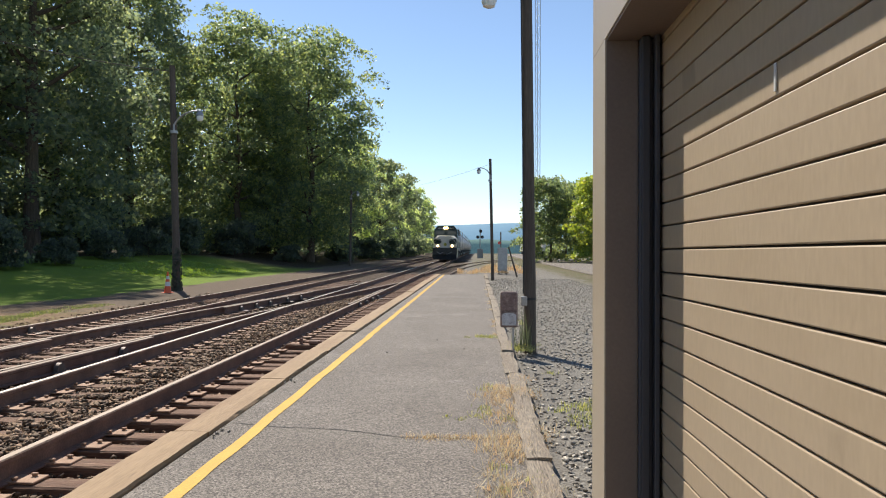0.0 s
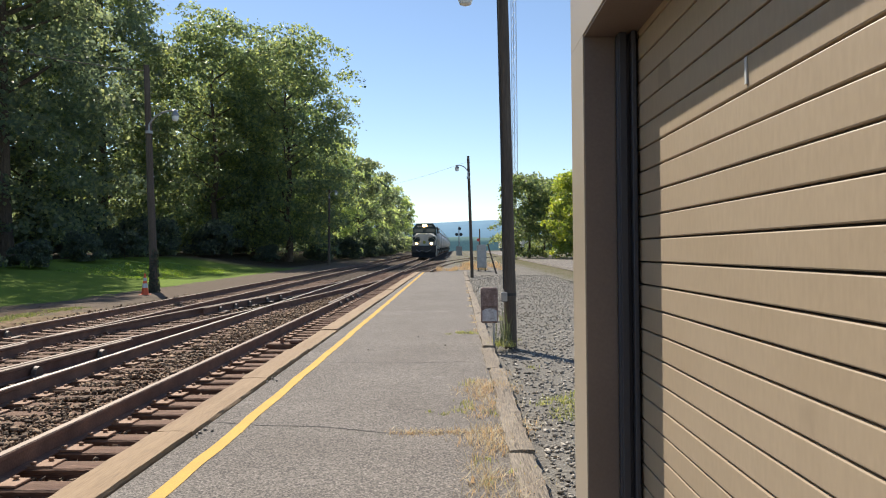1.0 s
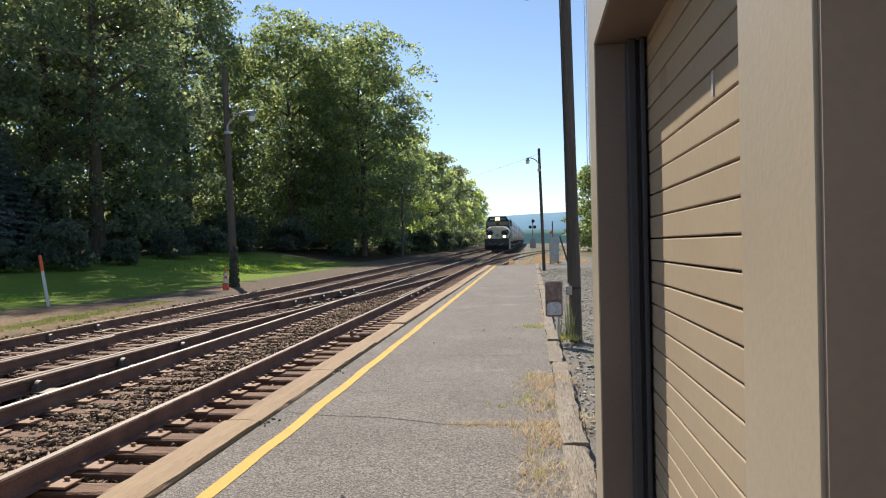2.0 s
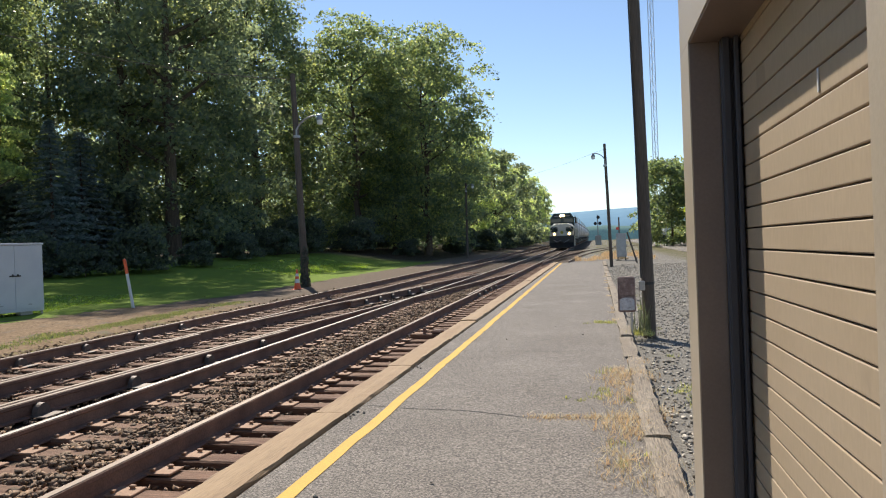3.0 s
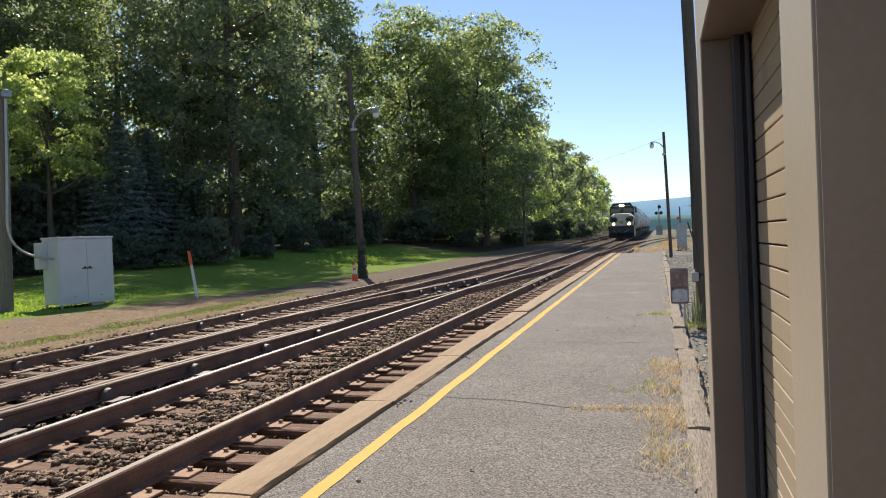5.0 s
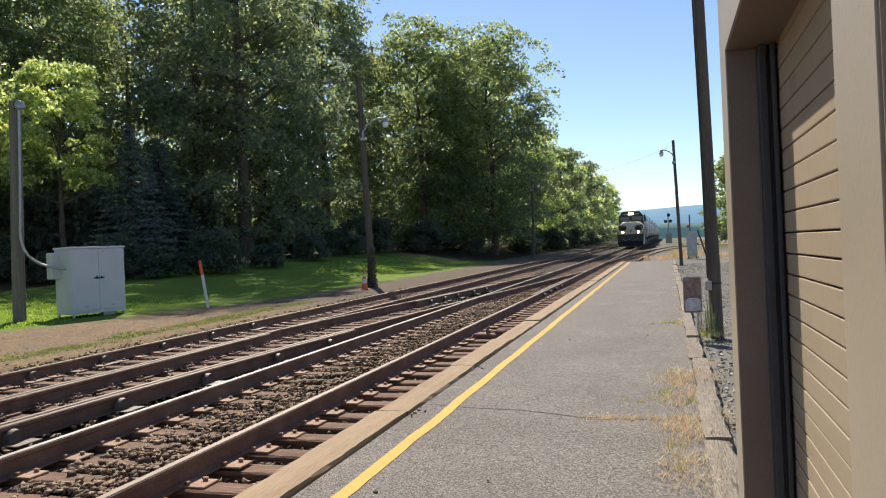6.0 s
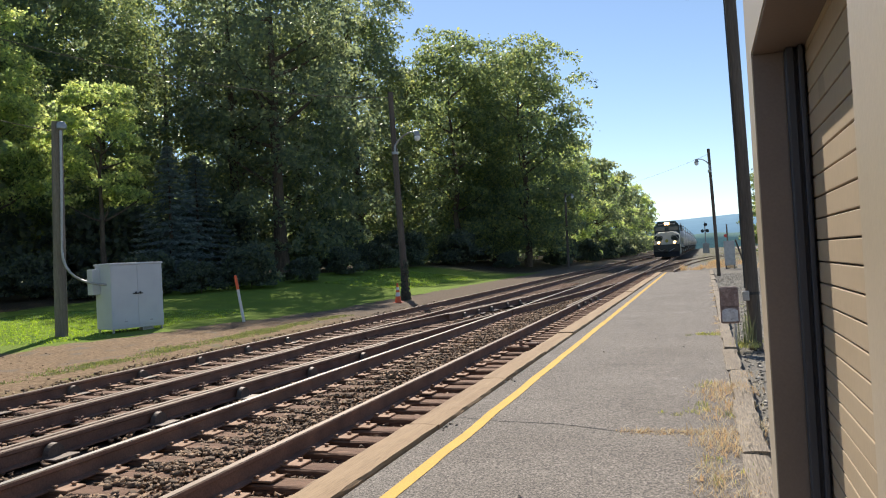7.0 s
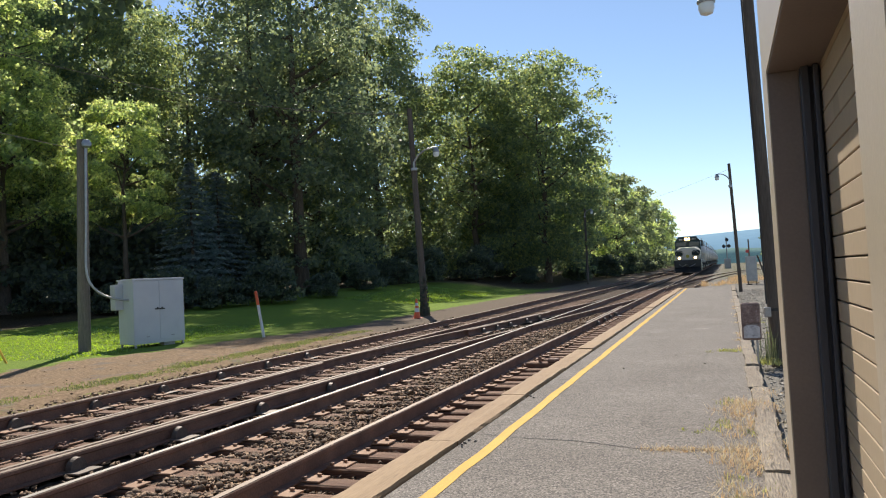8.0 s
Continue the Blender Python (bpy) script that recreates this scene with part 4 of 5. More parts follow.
def trailer(x, y, n):
    t = thing("freight_trailer", "distant white box trailers parked beyond the lot", "trailer", pose(x, y, gz(y) - 0.1, 0, 0, 8))
    bm = bmesh.new(); box(bm, (-1.3, -6, 1.1), (1.3, 6, 3.9), 0.05); part("box_body", bm, WHITE, t)
    bm = bmesh.new(); box(bm, (-1.1, -5.5, 0.8), (1.1, 5.5, 1.098), 0.02); part("chassis", bm, DARK, t)
    for yy in (-4.5, -3.4, 4.0):
        for xx in (-1.1, 1.1):
            bm = bmesh.new(); tube(bm, [(xx - 0.15, yy, 0.5), (xx + 0.15, yy, 0.5)], 0.5, 14); part("wheel", bm, DARK, t)


for k in range(3): trailer(14 + k * 3.4, 205 - k * 3, k)


def tower(x, y, h):
    t = thing("lattice_mast", "tall thin grey lattice radio mast", "radio mast", pose(x, y, gz(y) - 0.3))
    r = 0.85
    legs = [(r * math.cos(a), r * math.sin(a)) for a in (0.4, 0.4 + math.tau / 3, 0.4 + 2 * math.tau / 3)]
    steel = surf("pale_mast_steel", (0.42, 0.45, 0.48), (0.50, 0.52, 0.55), 2, 0.5, 0.3, 0, 20, 0.1)
    for lx, ly in legs:
        bm = bmesh.new(); tube(bm, [(lx, ly, 0), (lx, ly, h)], 0.10, 6); part("mast_leg", bm, steel, t)
    bm = bmesh.new()
    n = int(h / 1.7)
    for i in range(n):
        for k in range(3):
            a, b = legs[k], legs[(k + 1) % 3]
            z0, z1 = i * 1.7, (i + 1) * 1.7
            if i % 2: a, b = b, a
            tube(bm, [(a[0], a[1], z0), (b[0], b[1], z1)], 0.055, 3, False)
    part("lacing", bm, steel, t)["kind"] = "stuff"


tower(17.6, 222, 125)

# road and kerb at the far side of the lot
ys = [22 + i * 4 for i in range(48)]
pv = [(x, y, gz(y) + z) for y in ys for x, z in ((6.9, -0.05), (7.0, 0.09), (7.25, 0.10), (7.26, 0.02), (13.5, 0.03), (13.52, -0.2))]
pf = [(j * 6 + i, j * 6 + i + 1, j * 6 + i + 7, j * 6 + i + 6) for j in range(len(ys) - 1) for i in range(5)]
tagged(put("road", pv, pf, ASPHALT), "grey asphalt lane with a low kerb beyond the gravel", "road", kind="structure")


# ---- the standing train ----
LOCO_DARK = surf("black_loco_paint", (0.02, 0.022, 0.022), (0.04, 0.042, 0.042), 2, 0.5, 0, 0.1, 40, 0.15)
LOCO_GREEN = surf("dark_green_loco_paint", (0.02, 0.04, 0.03), (0.03, 0.05, 0.04), 2, 0.4, 0, 0.05, 40, 0.1)
CREAM = surf("cream_loco_paint", (0.62, 0.60, 0.52), (0.70, 0.67, 0.58), 2, 0.4, 0, 0.05, 30, 0.08)
TANK = surf("grey_white_tank_paint", (0.48, 0.48, 0.48), (0.60, 0.59, 0.58), 1.2, 0.5, 0, 0.1, 20, 0.12, c3=(0.30, 0.27, 0.25), c3_at=0.62)
HEADLIGHT = plain("headlight_glow", (1.0, 0.75, 0.4), 0.3, 0, 7.0, (1.0, 0.62, 0.25))
PANE = plain("dark_cab_glass", (0.04, 0.05, 0.06), 0.08)


def truck(t, y, s=1.0):
    bm = bmesh.new()
    box(bm, (-1.2, y - 1.9, 0.45), (-1.0, y + 1.9, 0.85), 0.04); box(bm, (1.0, y - 1.9, 0.45), (1.2, y + 1.9, 0.85), 0.04); box(bm, (-1.0, y - 0.3, 0.5), (1.0, y + 0.3, 0.9))
    b = part("truck_frame", bm, LOCO_DARK, t)
    for dy in (-1.3, 1.3):
        bm = bmesh.new()
        for x in (-0.76, 0.76): tube(bm, [(x - 0.07, y + dy, 0.46), (x + 0.07, y + dy, 0.46)], 0.46, 16)
        tube(bm, [(-0.7, y + dy, 0.46), (0.7, y + dy, 0.46)], 0.08, 8)
        part("wheelset", bm, RAIL, b)


def locomotive(x, y):
    t = thing("locomotive", "cream and dark green freight locomotive with lit headlights", "locomotive", pose(x, y, gz(y)))
    bm = bmesh.new(); box(bm, (-1.55, 0.3, 1.25), (1.55, 21.5, 1.6), 0.03); part("frame_sill", bm, LOCO_DARK, t)
    bm = bmesh.new(); box(bm, (-1.5, 0.1, 0.75), (1.5, 0.5, 1.62), 0.03); part("pilot", bm, LOCO_DARK, t)
    bm = bmesh.new()
    vs = [bm.verts.new(v) for v in ((-1.45, 0.1, 0.75), (1.45, 0.1, 0.75), (1.45, -0.25, 0.14), (0, -0.55, 0.14), (-1.45, -0.25, 0.14), (0, -0.05, 0.75))]
    bm.faces.new((vs[0], vs[5], vs[3], vs[4])); bm.faces.new((vs[5], vs[1], vs[2], vs[3]))
    bmesh.ops.solidify(bm, geom=list(bm.faces), thickness=0.05); part("snow_plow", bm, LOCO_DARK, t)
    bm = bmesh.new(); box(bm, (-0.14, -0.6, 0.75), (0.14, 0.1, 1.05), 0.05); box(bm, (-0.2, -0.75, 0.72), (0.2, -0.5, 1.1), 0.06); part("coupler", bm, LOCO_DARK, t)
    bm = bmesh.new(); tube(bm, [(-1.0, -0.05, 1.1), (-0.6, -0.15, 0.85), (-0.2, -0.15, 1.05), (0.3, -0.15, 0.8), (0.9, -0.05, 1.1)], 0.04, 6); part("air_hose", bm, GALV, t)
    # nose with sloped crown
    bm = bmesh.new()
    lo = [(-1.42, 0.75), (1.42, 0.75), (1.42, 3.0), (-1.42, 3.0)]
    f = [bm.verts.new(v) for v in ((-1.42, 0.75, 1.6), (1.42, 0.75, 1.6), (1.46, 0.86, 2.75), (0.7, 0.9, 3.1), (-0.7, 0.9, 3.1), (-1.46, 0.86, 2.75))]
    g = [bm.verts.new(v) for v in ((-1.4, 2.6, 1.6), (1.4, 2.6, 1.6), (1.52, 2.6, 2.75), (1.1, 2.6, 3.22), (-1.1, 2.6, 3.22), (-1.52, 2.6, 2.75))]
    bm.faces.new(f); bm.faces.new(g[::-1])
    for k in range(6): bm.faces.new((f[k], f[(k + 1) % 6], g[(k + 1) % 6], g[k]))
    nose = part("nose", bm, CREAM, t, "cream rounded nose")
    for s in (-1, 1):
        bm = bmesh.new()
        n = 14
        ring = []
        for a in [k * math.tau / n for k in range(n)]:
            ca, sa = math.cos(a), math.sin(a)
            u, z = 0.95 + 0.5 * math.copysign(abs(ca) ** (0.4 if ca > 0 else 0.9), ca), 2.42 + 0.33 * math.copysign(abs(sa) ** 0.8, sa)
            ring.append(bm.verts.new((s * u, 0.70 + 0.1 * (z - 1.6), z)))
        bm.faces.new(ring); bmesh.ops.solidify(bm, geom=list(bm.faces), thickness=0.03)
        part("nose_swoosh", bm, LOCO_GREEN, nose, "dark swept panel on the nose")
    bm = bmesh.new(); tube(bm, [(0, 0.83, 2.05), (0, 0.76, 2.05)], 0.2, 16); part("emblem", bm, plain("emblem_yellow", (0.42, 0.38, 0.06), 0.5), nose, "yellowish round emblem")
    # cab
    bm = bmesh.new()
    f = [bm.verts.new(v) for v in ((-1.5, 2.6, 1.6), (1.5, 2.6, 1.6), (1.5, 2.75, 3.9), (1.05, 2.85, 4.5), (-1.05, 2.85, 4.5), (-1.5, 2.75, 3.9))]
    g = [bm.verts.new((v.co.x, 5.2, v.co.z)) for v in f]
    bm.faces.new(f); bm.faces.new(g[::-1])
    for k in range(6): bm.faces.new((f[k], f[(k + 1) % 6], g[(k + 1) % 6], g[k]))
    cab = part("cab", bm, LOCO_GREEN, t)
    for s in (-1, 1):
        bm = bmesh.new(); box(bm, (s * 0.76 - 0.62, 2.60, 3.30), (s * 0.76 + 0.62, 2.68, 3.84), 0.03); part("windshield", bm, PANE, cab, "dark cab window")
        bm = bmesh.new(); box(bm, (s * 0.72 - 0.34, 2.70, 4.04), (s * 0.72 + 0.34, 2.78, 4.26), 0.02); nb = part("number_board", bm, LOCO_DARK, cab)
        for i in range(4):
            bm = bmesh.new(); box(bm, (s * 0.72 - 0.26 + i * 0.14, 2.692, 4.09), (s * 0.72 - 0.17 + i * 0.14, 2.699, 4.21)); part("bar", bm, WHITE, nb)
        bm = bmesh.new(); box(bm, (s * 1.51 - 0.01, 3.1, 3.1), (s * 1.51 + 0.01, 4.7, 3.8), 0.005); part("side_window", bm, PANE, cab)
        bm = bmesh.new(); tube(bm, [(s * 0.92, 0.28, 1.86), (s * 0.92, 0.14, 1.86)], 0.16, 14); part("ditch_light", bm, HEADLIGHT, t, "lit ditch light")
        bm = bmesh.new(); box(bm, (s * 0.92 - 0.2, 0.2, 1.6), (s * 0.92 + 0.2, 0.45, 2.02), 0.02); part("light_box", bm, LOCO_DARK, t)
        bm = bmesh.new(); tube(bm, [(s * 1.45, 0.35, 1.6), (s * 1.40, 0.35, 2.2), (s * 1.0, 0.4, 2.7), (s * 0.5, 0.4, 2.5), (s * 0.45, 0.4, 1.6)], 0.03, 6); part("handrail", bm, CREAM, t)
        bm = bmesh.new(); tube(bm, [(s * 1.5, 5.3, 2.6), (s * 1.5, 21, 2.6)], 0.03, 6)
        for i in range(9): tube(bm, [(s * 1.5, 5.4 + i * 1.9, 1.6), (s * 1.5, 5.4 + i * 1.9, 2.6)], 0.025, 5)
        part("side_rail", bm, CREAM, t)
        bm = bmesh.new(); box(bm, (s * 1.45 - 0.12, 0.3, 0.35), (s * 1.45 + 0.12, 1.1, 1.6), 0.02)
        for i in range(4): box(bm, (s * 1.45 - 0.2, 0.25, 0.4 + i * 0.3), (s * 1.45 + 0.2, 1.15, 0.44 + i * 0.3))
        part("step", bm, CREAM if s > 0 else LOCO_DARK, t, "boarding steps")
    bm = bmesh.new(); box(bm, (-0.32, 2.66, 4.02), (0.32, 2.82, 4.36), 0.05); hb = part("headlight_box", bm, LOCO_DARK, cab)
    for s in (-1, 1):
        bm = bmesh.new(); tube(bm, [(s * 0.15, 2.66, 4.19), (s * 0.15, 2.62, 4.19)], 0.17, 14); part("headlight", bm, HEADLIGHT, hb, "lit headlight")
    bm = bmesh.new(); box(bm, (-0.95, 5.2, 1.6), (0.95, 20.6, 4.15), 0.15); part("long_hood", bm, LOCO_DARK, t)
    bm = bmesh.new(); box(bm, (-1.45, 15.0, 3.6), (1.45, 20.0, 4.4), 0.1); part("radiator", bm, LOCO_DARK, t)
    bm = bmesh.new(); box(bm, (-1.35, 8.2, 0.35), (1.35, 13.6, 1.25), 0.15); part("fuel_tank", bm, LOCO_DARK, t)
    truck(t, 4.3); truck(t, 17.4)
    return t


TRACK_X = (X_E + X_D) / 2
locomotive(TRACK_X, 94.0)


def tank_car(x, y):
    t = thing("tank_car", "grey-white cylindrical railway tank car behind the locomotive", "tank car", pose(x, y, gz(y)), "tank cars of the train")
    bm = bmesh.new()
    tube(bm, [(0, 0.6, 2.75), (0, 0.75, 2.75), (0, 1.2, 2.75), (0, 15.8, 2.75), (0, 16.25, 2.75), (0, 16.4, 2.75)], [0.7, 1.2, 1.52, 1.52, 1.2, 0.7], 28)
    part("tank", bm, TANK, t, smooth=True)
    bm = bmesh.new(); lathe(bm, [(0.6, 4.1), (0.6, 4.6), (0.5, 4.68)], (0, 8.5, 0), 16); part("dome", bm, TANK, t)
    bm = bmesh.new(); box(bm, (-1.4, 0.0, 0.95), (1.4, 1.6, 1.2), 0.02); box(bm, (-1.4, 15.4, 0.95), (1.4, 17.0, 1.2), 0.02); box(bm, (-0.3, 0, 0.85), (0.3, 17, 1.15)); part("underframe", bm, LOCO_DARK, t)
    bm = bmesh.new()
    for s in (-1, 1): tube(bm, [(s * 0.9, 6.5, 5.0), (s * 0.9, 10.5, 5.0), (s * 0.9, 10.5, 4.2)], 0.03, 6); tube(bm, [(s * 0.9, 6.5, 5.0), (s * 0.9, 6.5, 4.2)], 0.03, 6)
    box(bm, (-0.9, 6.4, 4.25), (0.9, 10.6, 4.3)); part("walkway", bm, GALV, t)
    bm = bmesh.new()
    for s in (-0.25, 0.25): tube(bm, [(1.56, 8.5 + s, 1.3), (1.56, 8.5 + s, 4.3)], 0.025, 5)
    for i in range(9): tube(bm, [(1.56, 8.25, 1.4 + i * 0.32), (1.56, 8.75, 1.4 + i * 0.32)], 0.02, 5)
    part("ladder", bm, GALV, t)
    truck(t, 2.4); truck(t, 14.6)
    return t


car = tank_car(TRACK_X, 116.8)
for k in range(1, 11):
    y = 116.8 + k * 17.8
    copy_thing(car, pose(TRACK_X, y, gz(y)))


# ---- trees ----
def branch_tubes(bm, rng, h, r, crown0, crown_r, n):
    tips = []
    trunk = [(0.02 * h * noise.noise((i, h, 0)), 0.02 * h * noise.noise((i, h, 7)), h * 0.8 * i / 7) for i in range(8)]
    trunk[0] = (0, 0, -0.4)
    tube(bm, trunk, [r * (1.35 if i == 0 else 1 - 0.115 * i) for i in range(8)], 10)
    for k in range(n):
        i = rng.uniform(0.25, 0.95)
        z = max(crown0 * 0.8, h * 0.8 * i)
        a = rng.uniform(0, math.tau)
        l = crown_r * rng.uniform(0.6, 0.95) * (1.05 - 0.45 * i)
        p0 = Vector((0, 0, z)); p2 = Vector((l * math.cos(a), l * math.sin(a), z + l * rng.uniform(0.3, 0.8)))
        tube(bm, arc(p0, p0.lerp(p2, 0.5) - Vector((0, 0, 0.1 * l)), p2, 4), [r * 0.34, r * 0.28, r * 0.2, r * 0.13, r * 0.05], 6)
        tips.append(p2)
    return tips


def tree(seed, h, crown_r, crown0, mat, leaf, clumps, per, label, m, name="tree", category="tree", puff=1.0, ragged=1.0):
    """Trunk, limbs and a ragged crown of leafy clumps with gaps between them."""
    rng = np.random.default_rng(seed)
    pr = random.Random(seed)
    t = thing(name, label, category, m)
    bm = bmesh.new()
    tips = branch_tubes(bm, pr, h, 0.016 * h, crown0, crown_r, 14)
    part("trunk", bm, BARK, t, smooth=True)
    # boughs: flattened domes of leaves, thick on top, open beneath, gathered towards the crown's skin
    cs, rs = [], []
    for k in range(clumps):
        u = rng.uniform(0, 1)
        z = crown0 + (h - crown0) * u
        a = rng.uniform(0, math.tau)
        lobe = 1 + 0.16 * ragged * math.sin(3 * a + seed) * math.cos(5.0 * u + seed) + 0.10 * ragged * math.sin(7 * a + 9 * u)
        prof = math.sin(math.pi * (0.27 + 0.63 * u)) ** 0.5 * lobe
        rr = crown_r * prof * (rng.uniform(0.12, 1.0) ** 0.42) * rng.uniform(0.86, 1.05)
        cs.append((rr * math.cos(a), rr * math.sin(a), z)); rs.append(puff * (rng.uniform(0.06, 0.17) * crown_r + 0.35))
    for p in tips:
        cs.append(tuple(p)); rs.append(0.16 * puff * crown_r)
    cs, rs = np.array(cs), np.array(rs)
    idx = np.repeat(np.arange(len(cs)), np.maximum(30, (per * (rs / rs.mean()) ** 1.8)).astype(int))
    n = len(idx)
    d = rng.normal(0, 1, (n, 3)); d /= np.linalg.norm(d, axis=1)[:, None]
    d[:, 2] = np.where(d[:, 2] < -0.25, -d[:, 2] * 0.8, d[:, 2])
    stray = np.where(rng.uniform(0, 1, n) < 0.16, 1.3, 1.0)
    rad = rs[idx] * (0.72 + 0.4 * rng.uniform(0, 1, n)) * stray
    tilt = cs[:, :2] / (np.linalg.norm(cs[:, :2], axis=1)[:, None] + 0.5)
    c = cs[idx] + d * rad[:, None] * np.array([1.05, 1.05, 0.86])
    c[:, 2] -= 0.15 * np.einsum("ij,ij->i", d[:, :2], tilt[idx]) * rad
    c[:, 2] = np.maximum(c[:, 2], 0.25)
    nrm = d * 0.55 + rng.normal(0, 0.75, (n, 3)) + np.array([0, 0, 0.15])
    nrm /= np.linalg.norm(nrm, axis=1)[:, None]
    u = np.cross(nrm, rng.normal(0, 1, (n, 3))); u /= np.linalg.norm(u, axis=1)[:, None]
    v = np.cross(nrm, u)
    s = (leaf * rng.uniform(0.6, 1.3, n))[:, None]
    quads("crown", c, u * s, v * s, mat, t)
    return t


def spruce(seed, h, r, m):
    rng = np.random.default_rng(seed)
    t = thing("spruce", "dark blue-green spruce with drooping layered boughs", "conifer tree", m)
    bm = bmesh.new(); tube(bm, [(0, 0, -0.3), (0, 0, h * 0.98)], [0.02 * h, 0.01], 8); part("trunk", bm, BARK, t)
    cc, uu, vv = [], [], []
    z = 0.4
    while z < h:
        f = 1 - z / h
        nb = int(11 + 11 * f)
        for k in range(nb):
            a = rng.uniform(0, math.tau); L = r * (f ** 0.85) * rng.uniform(0.75, 1.1) + 0.12
            dx, dy = math.cos(a), math.sin(a)
            m_ = int(34 * L / r + 6)
            for q in rng.uniform(0.08, 1, m_):
                side = rng.normal(0, 0.10) * L * q
                cc.append((dx * L * q - dy * side, dy * L * q + dx * side, z - 0.32 * L * q + 0.16 * L * q * q + rng.normal(0, 0.05)))
                aa = a + rng.normal(0, 0.6)
                s = rng.uniform(0.10, 0.2)
                uu.append((math.cos(aa) * s, math.sin(aa) * s, -0.35 * s)); vv.append((-math.sin(aa) * s * 0.55, math.cos(aa) * s * 0.55, rng.normal(0, 0.05)))
        z += 0.28 + 0.2 * f
    quads("crown", np.array(cc), np.array(uu), np.array(vv), NEEDLE, t)
    return t


def at(x, y, turn=0.0, s=1.0):
    return Matrix.Translation((x, y, ground_height(x, y) - 0.05)) @ pose(0, 0, 0, 0, 0, turn) @ Matrix.Diagonal((s, s, s, 1))


GREEN = "tall broadleaf tree with a dense dark green crown"
wood_a = tree(17, 22.5, 7.4, 1.0, LEAF, 0.16, 330, 105, "large maple with a rounded green crown at the wood's edge", at(-17.0, 76))
wood_b = tree(12, 22.5, 5.4, 0.8, LEAF, 0.155, 240, 92, GREEN, at(-23.2, 72))
wood_c = tree(13, 28, 6.4, 0.8, LEAF_D, 0.15, 290, 92, GREEN, at(-32.6, 69, 0, 1.1))
wood_d = tree(14, 24, 6.6, 0.7, LEAF, 0.14, 260, 95, GREEN, at(-38.8, 48, 0, 0.9))
far_a = tree(15, 16, 4.4, 0.3, LEAF_Y, 0.19, 130, 75, "sunlit yellow-green tree in the distant row along the line", at(-17.2, 104))
far_b = tree(16, 15, 4.0, 0.3, LEAF_D, 0.19, 120, 75, "green broadleaf tree in the distant row along the line", at(-15.2, 117))
for src, x, y, turn, s in ((wood_c, -29.0, 47.8, 120, 1.0), (wood_a, -22.0, 82, 75, 0.98), (wood_b, -31.5, 55, 70, 0.9), (wood_c, -33.5, 49, 200, 0.9), (wood_d, -46, 49, 130, 1.05), (wood_b, -47, 40, 250, 0.95), (wood_c, -42, 20, 20, 0.85),
                           (wood_d, -44, 13, 300, 0.95), (wood_c, -40, 60, 110, 0.85), (wood_a, -60, 62, 170, 1.2), (far_b, -54, 34, 220, 1.5), (far_b, -52, 48, 10, 2.3),
                           (far_a, -47, 20, 60, 1.4), (wood_b, -33, 70, 300, 1.1), (wood_d, -27, 86, 80, 1.0), (far_a, -24, 98, 260, 1.5), (far_b, -36, 90, 10, 1.6),
                           (far_a, -16.5, 131, 220, 0.96), (far_b, -15.5, 146, 10, 1.05), (far_a, -16.5, 162, 320, 1.0), (far_b, -16, 180, 100, 1.0),
                           (far_a, -16.5, 200, 200, 1.05), (far_b, -17, 224, 60, 1.05), (far_a, -17, 250, 10, 1.0), (far_b, -25, 125, 90, 1.25), (far_a, -26, 150, 190, 1.3)):
    copy_thing(src, at(x, y, turn, s))
bright = tree(31, 9.6, 2.6, 4.2, LEAF_Y, 0.085, 95, 120, "young yellow-green tree catching the sun behind the pole", at(-31.6, 33.4, 0, 1.22), puff=0.6, ragged=1.6)
copy_thing(bright, at(-37.5, 25.5, 120, 1.5))
tall_y = tree(32, 21, 4.8, 5.0, LEAF_Y, 0.11, 150, 170, "tall yellow-green tree at the wood's edge", at(-39.5, 32.0), ragged=1.4)
copy_thing(tall_y, at(-41.5, 25.5, 140, 1.0)); copy_thing(tall_y, at(-49, 37, 250, 1.12))
sp = spruce(41, 10.0, 3.7, at(-28.6, 35.4, 0, 0.84))
copy_thing(sp, at(-30.5, 20.5, 90, 1.05)); copy_thing(sp, at(-31.0, 41.0, 200, 1.0))
right_a = tree(51, 9.4, 4.0, 0.3, LEAF, 0.15, 120, 95, "bushy green tree beyond the gravel lot", at(8.6, 88))
right_b = tree(52, 9.0, 3.8, 0.3, LEAF_G, 0.14, 120, 120, "bushy tree with yellowing leaves beyond the gravel lot", at(13.4, 80))
copy_thing(right_a, at(18.0, 84, 120, 1.05)); copy_thing(right_b, at(15.5, 92, 60, 1.1)); copy_thing(right_a, at(20, 96, 220, 1.2)); copy_thing(right_a, at(11.5, 98, 300, 1.0))
copy_thing(right_a, at(21, 230, 70, 1.3)); copy_thing(right_a, at(26, 310, 10, 1.5))


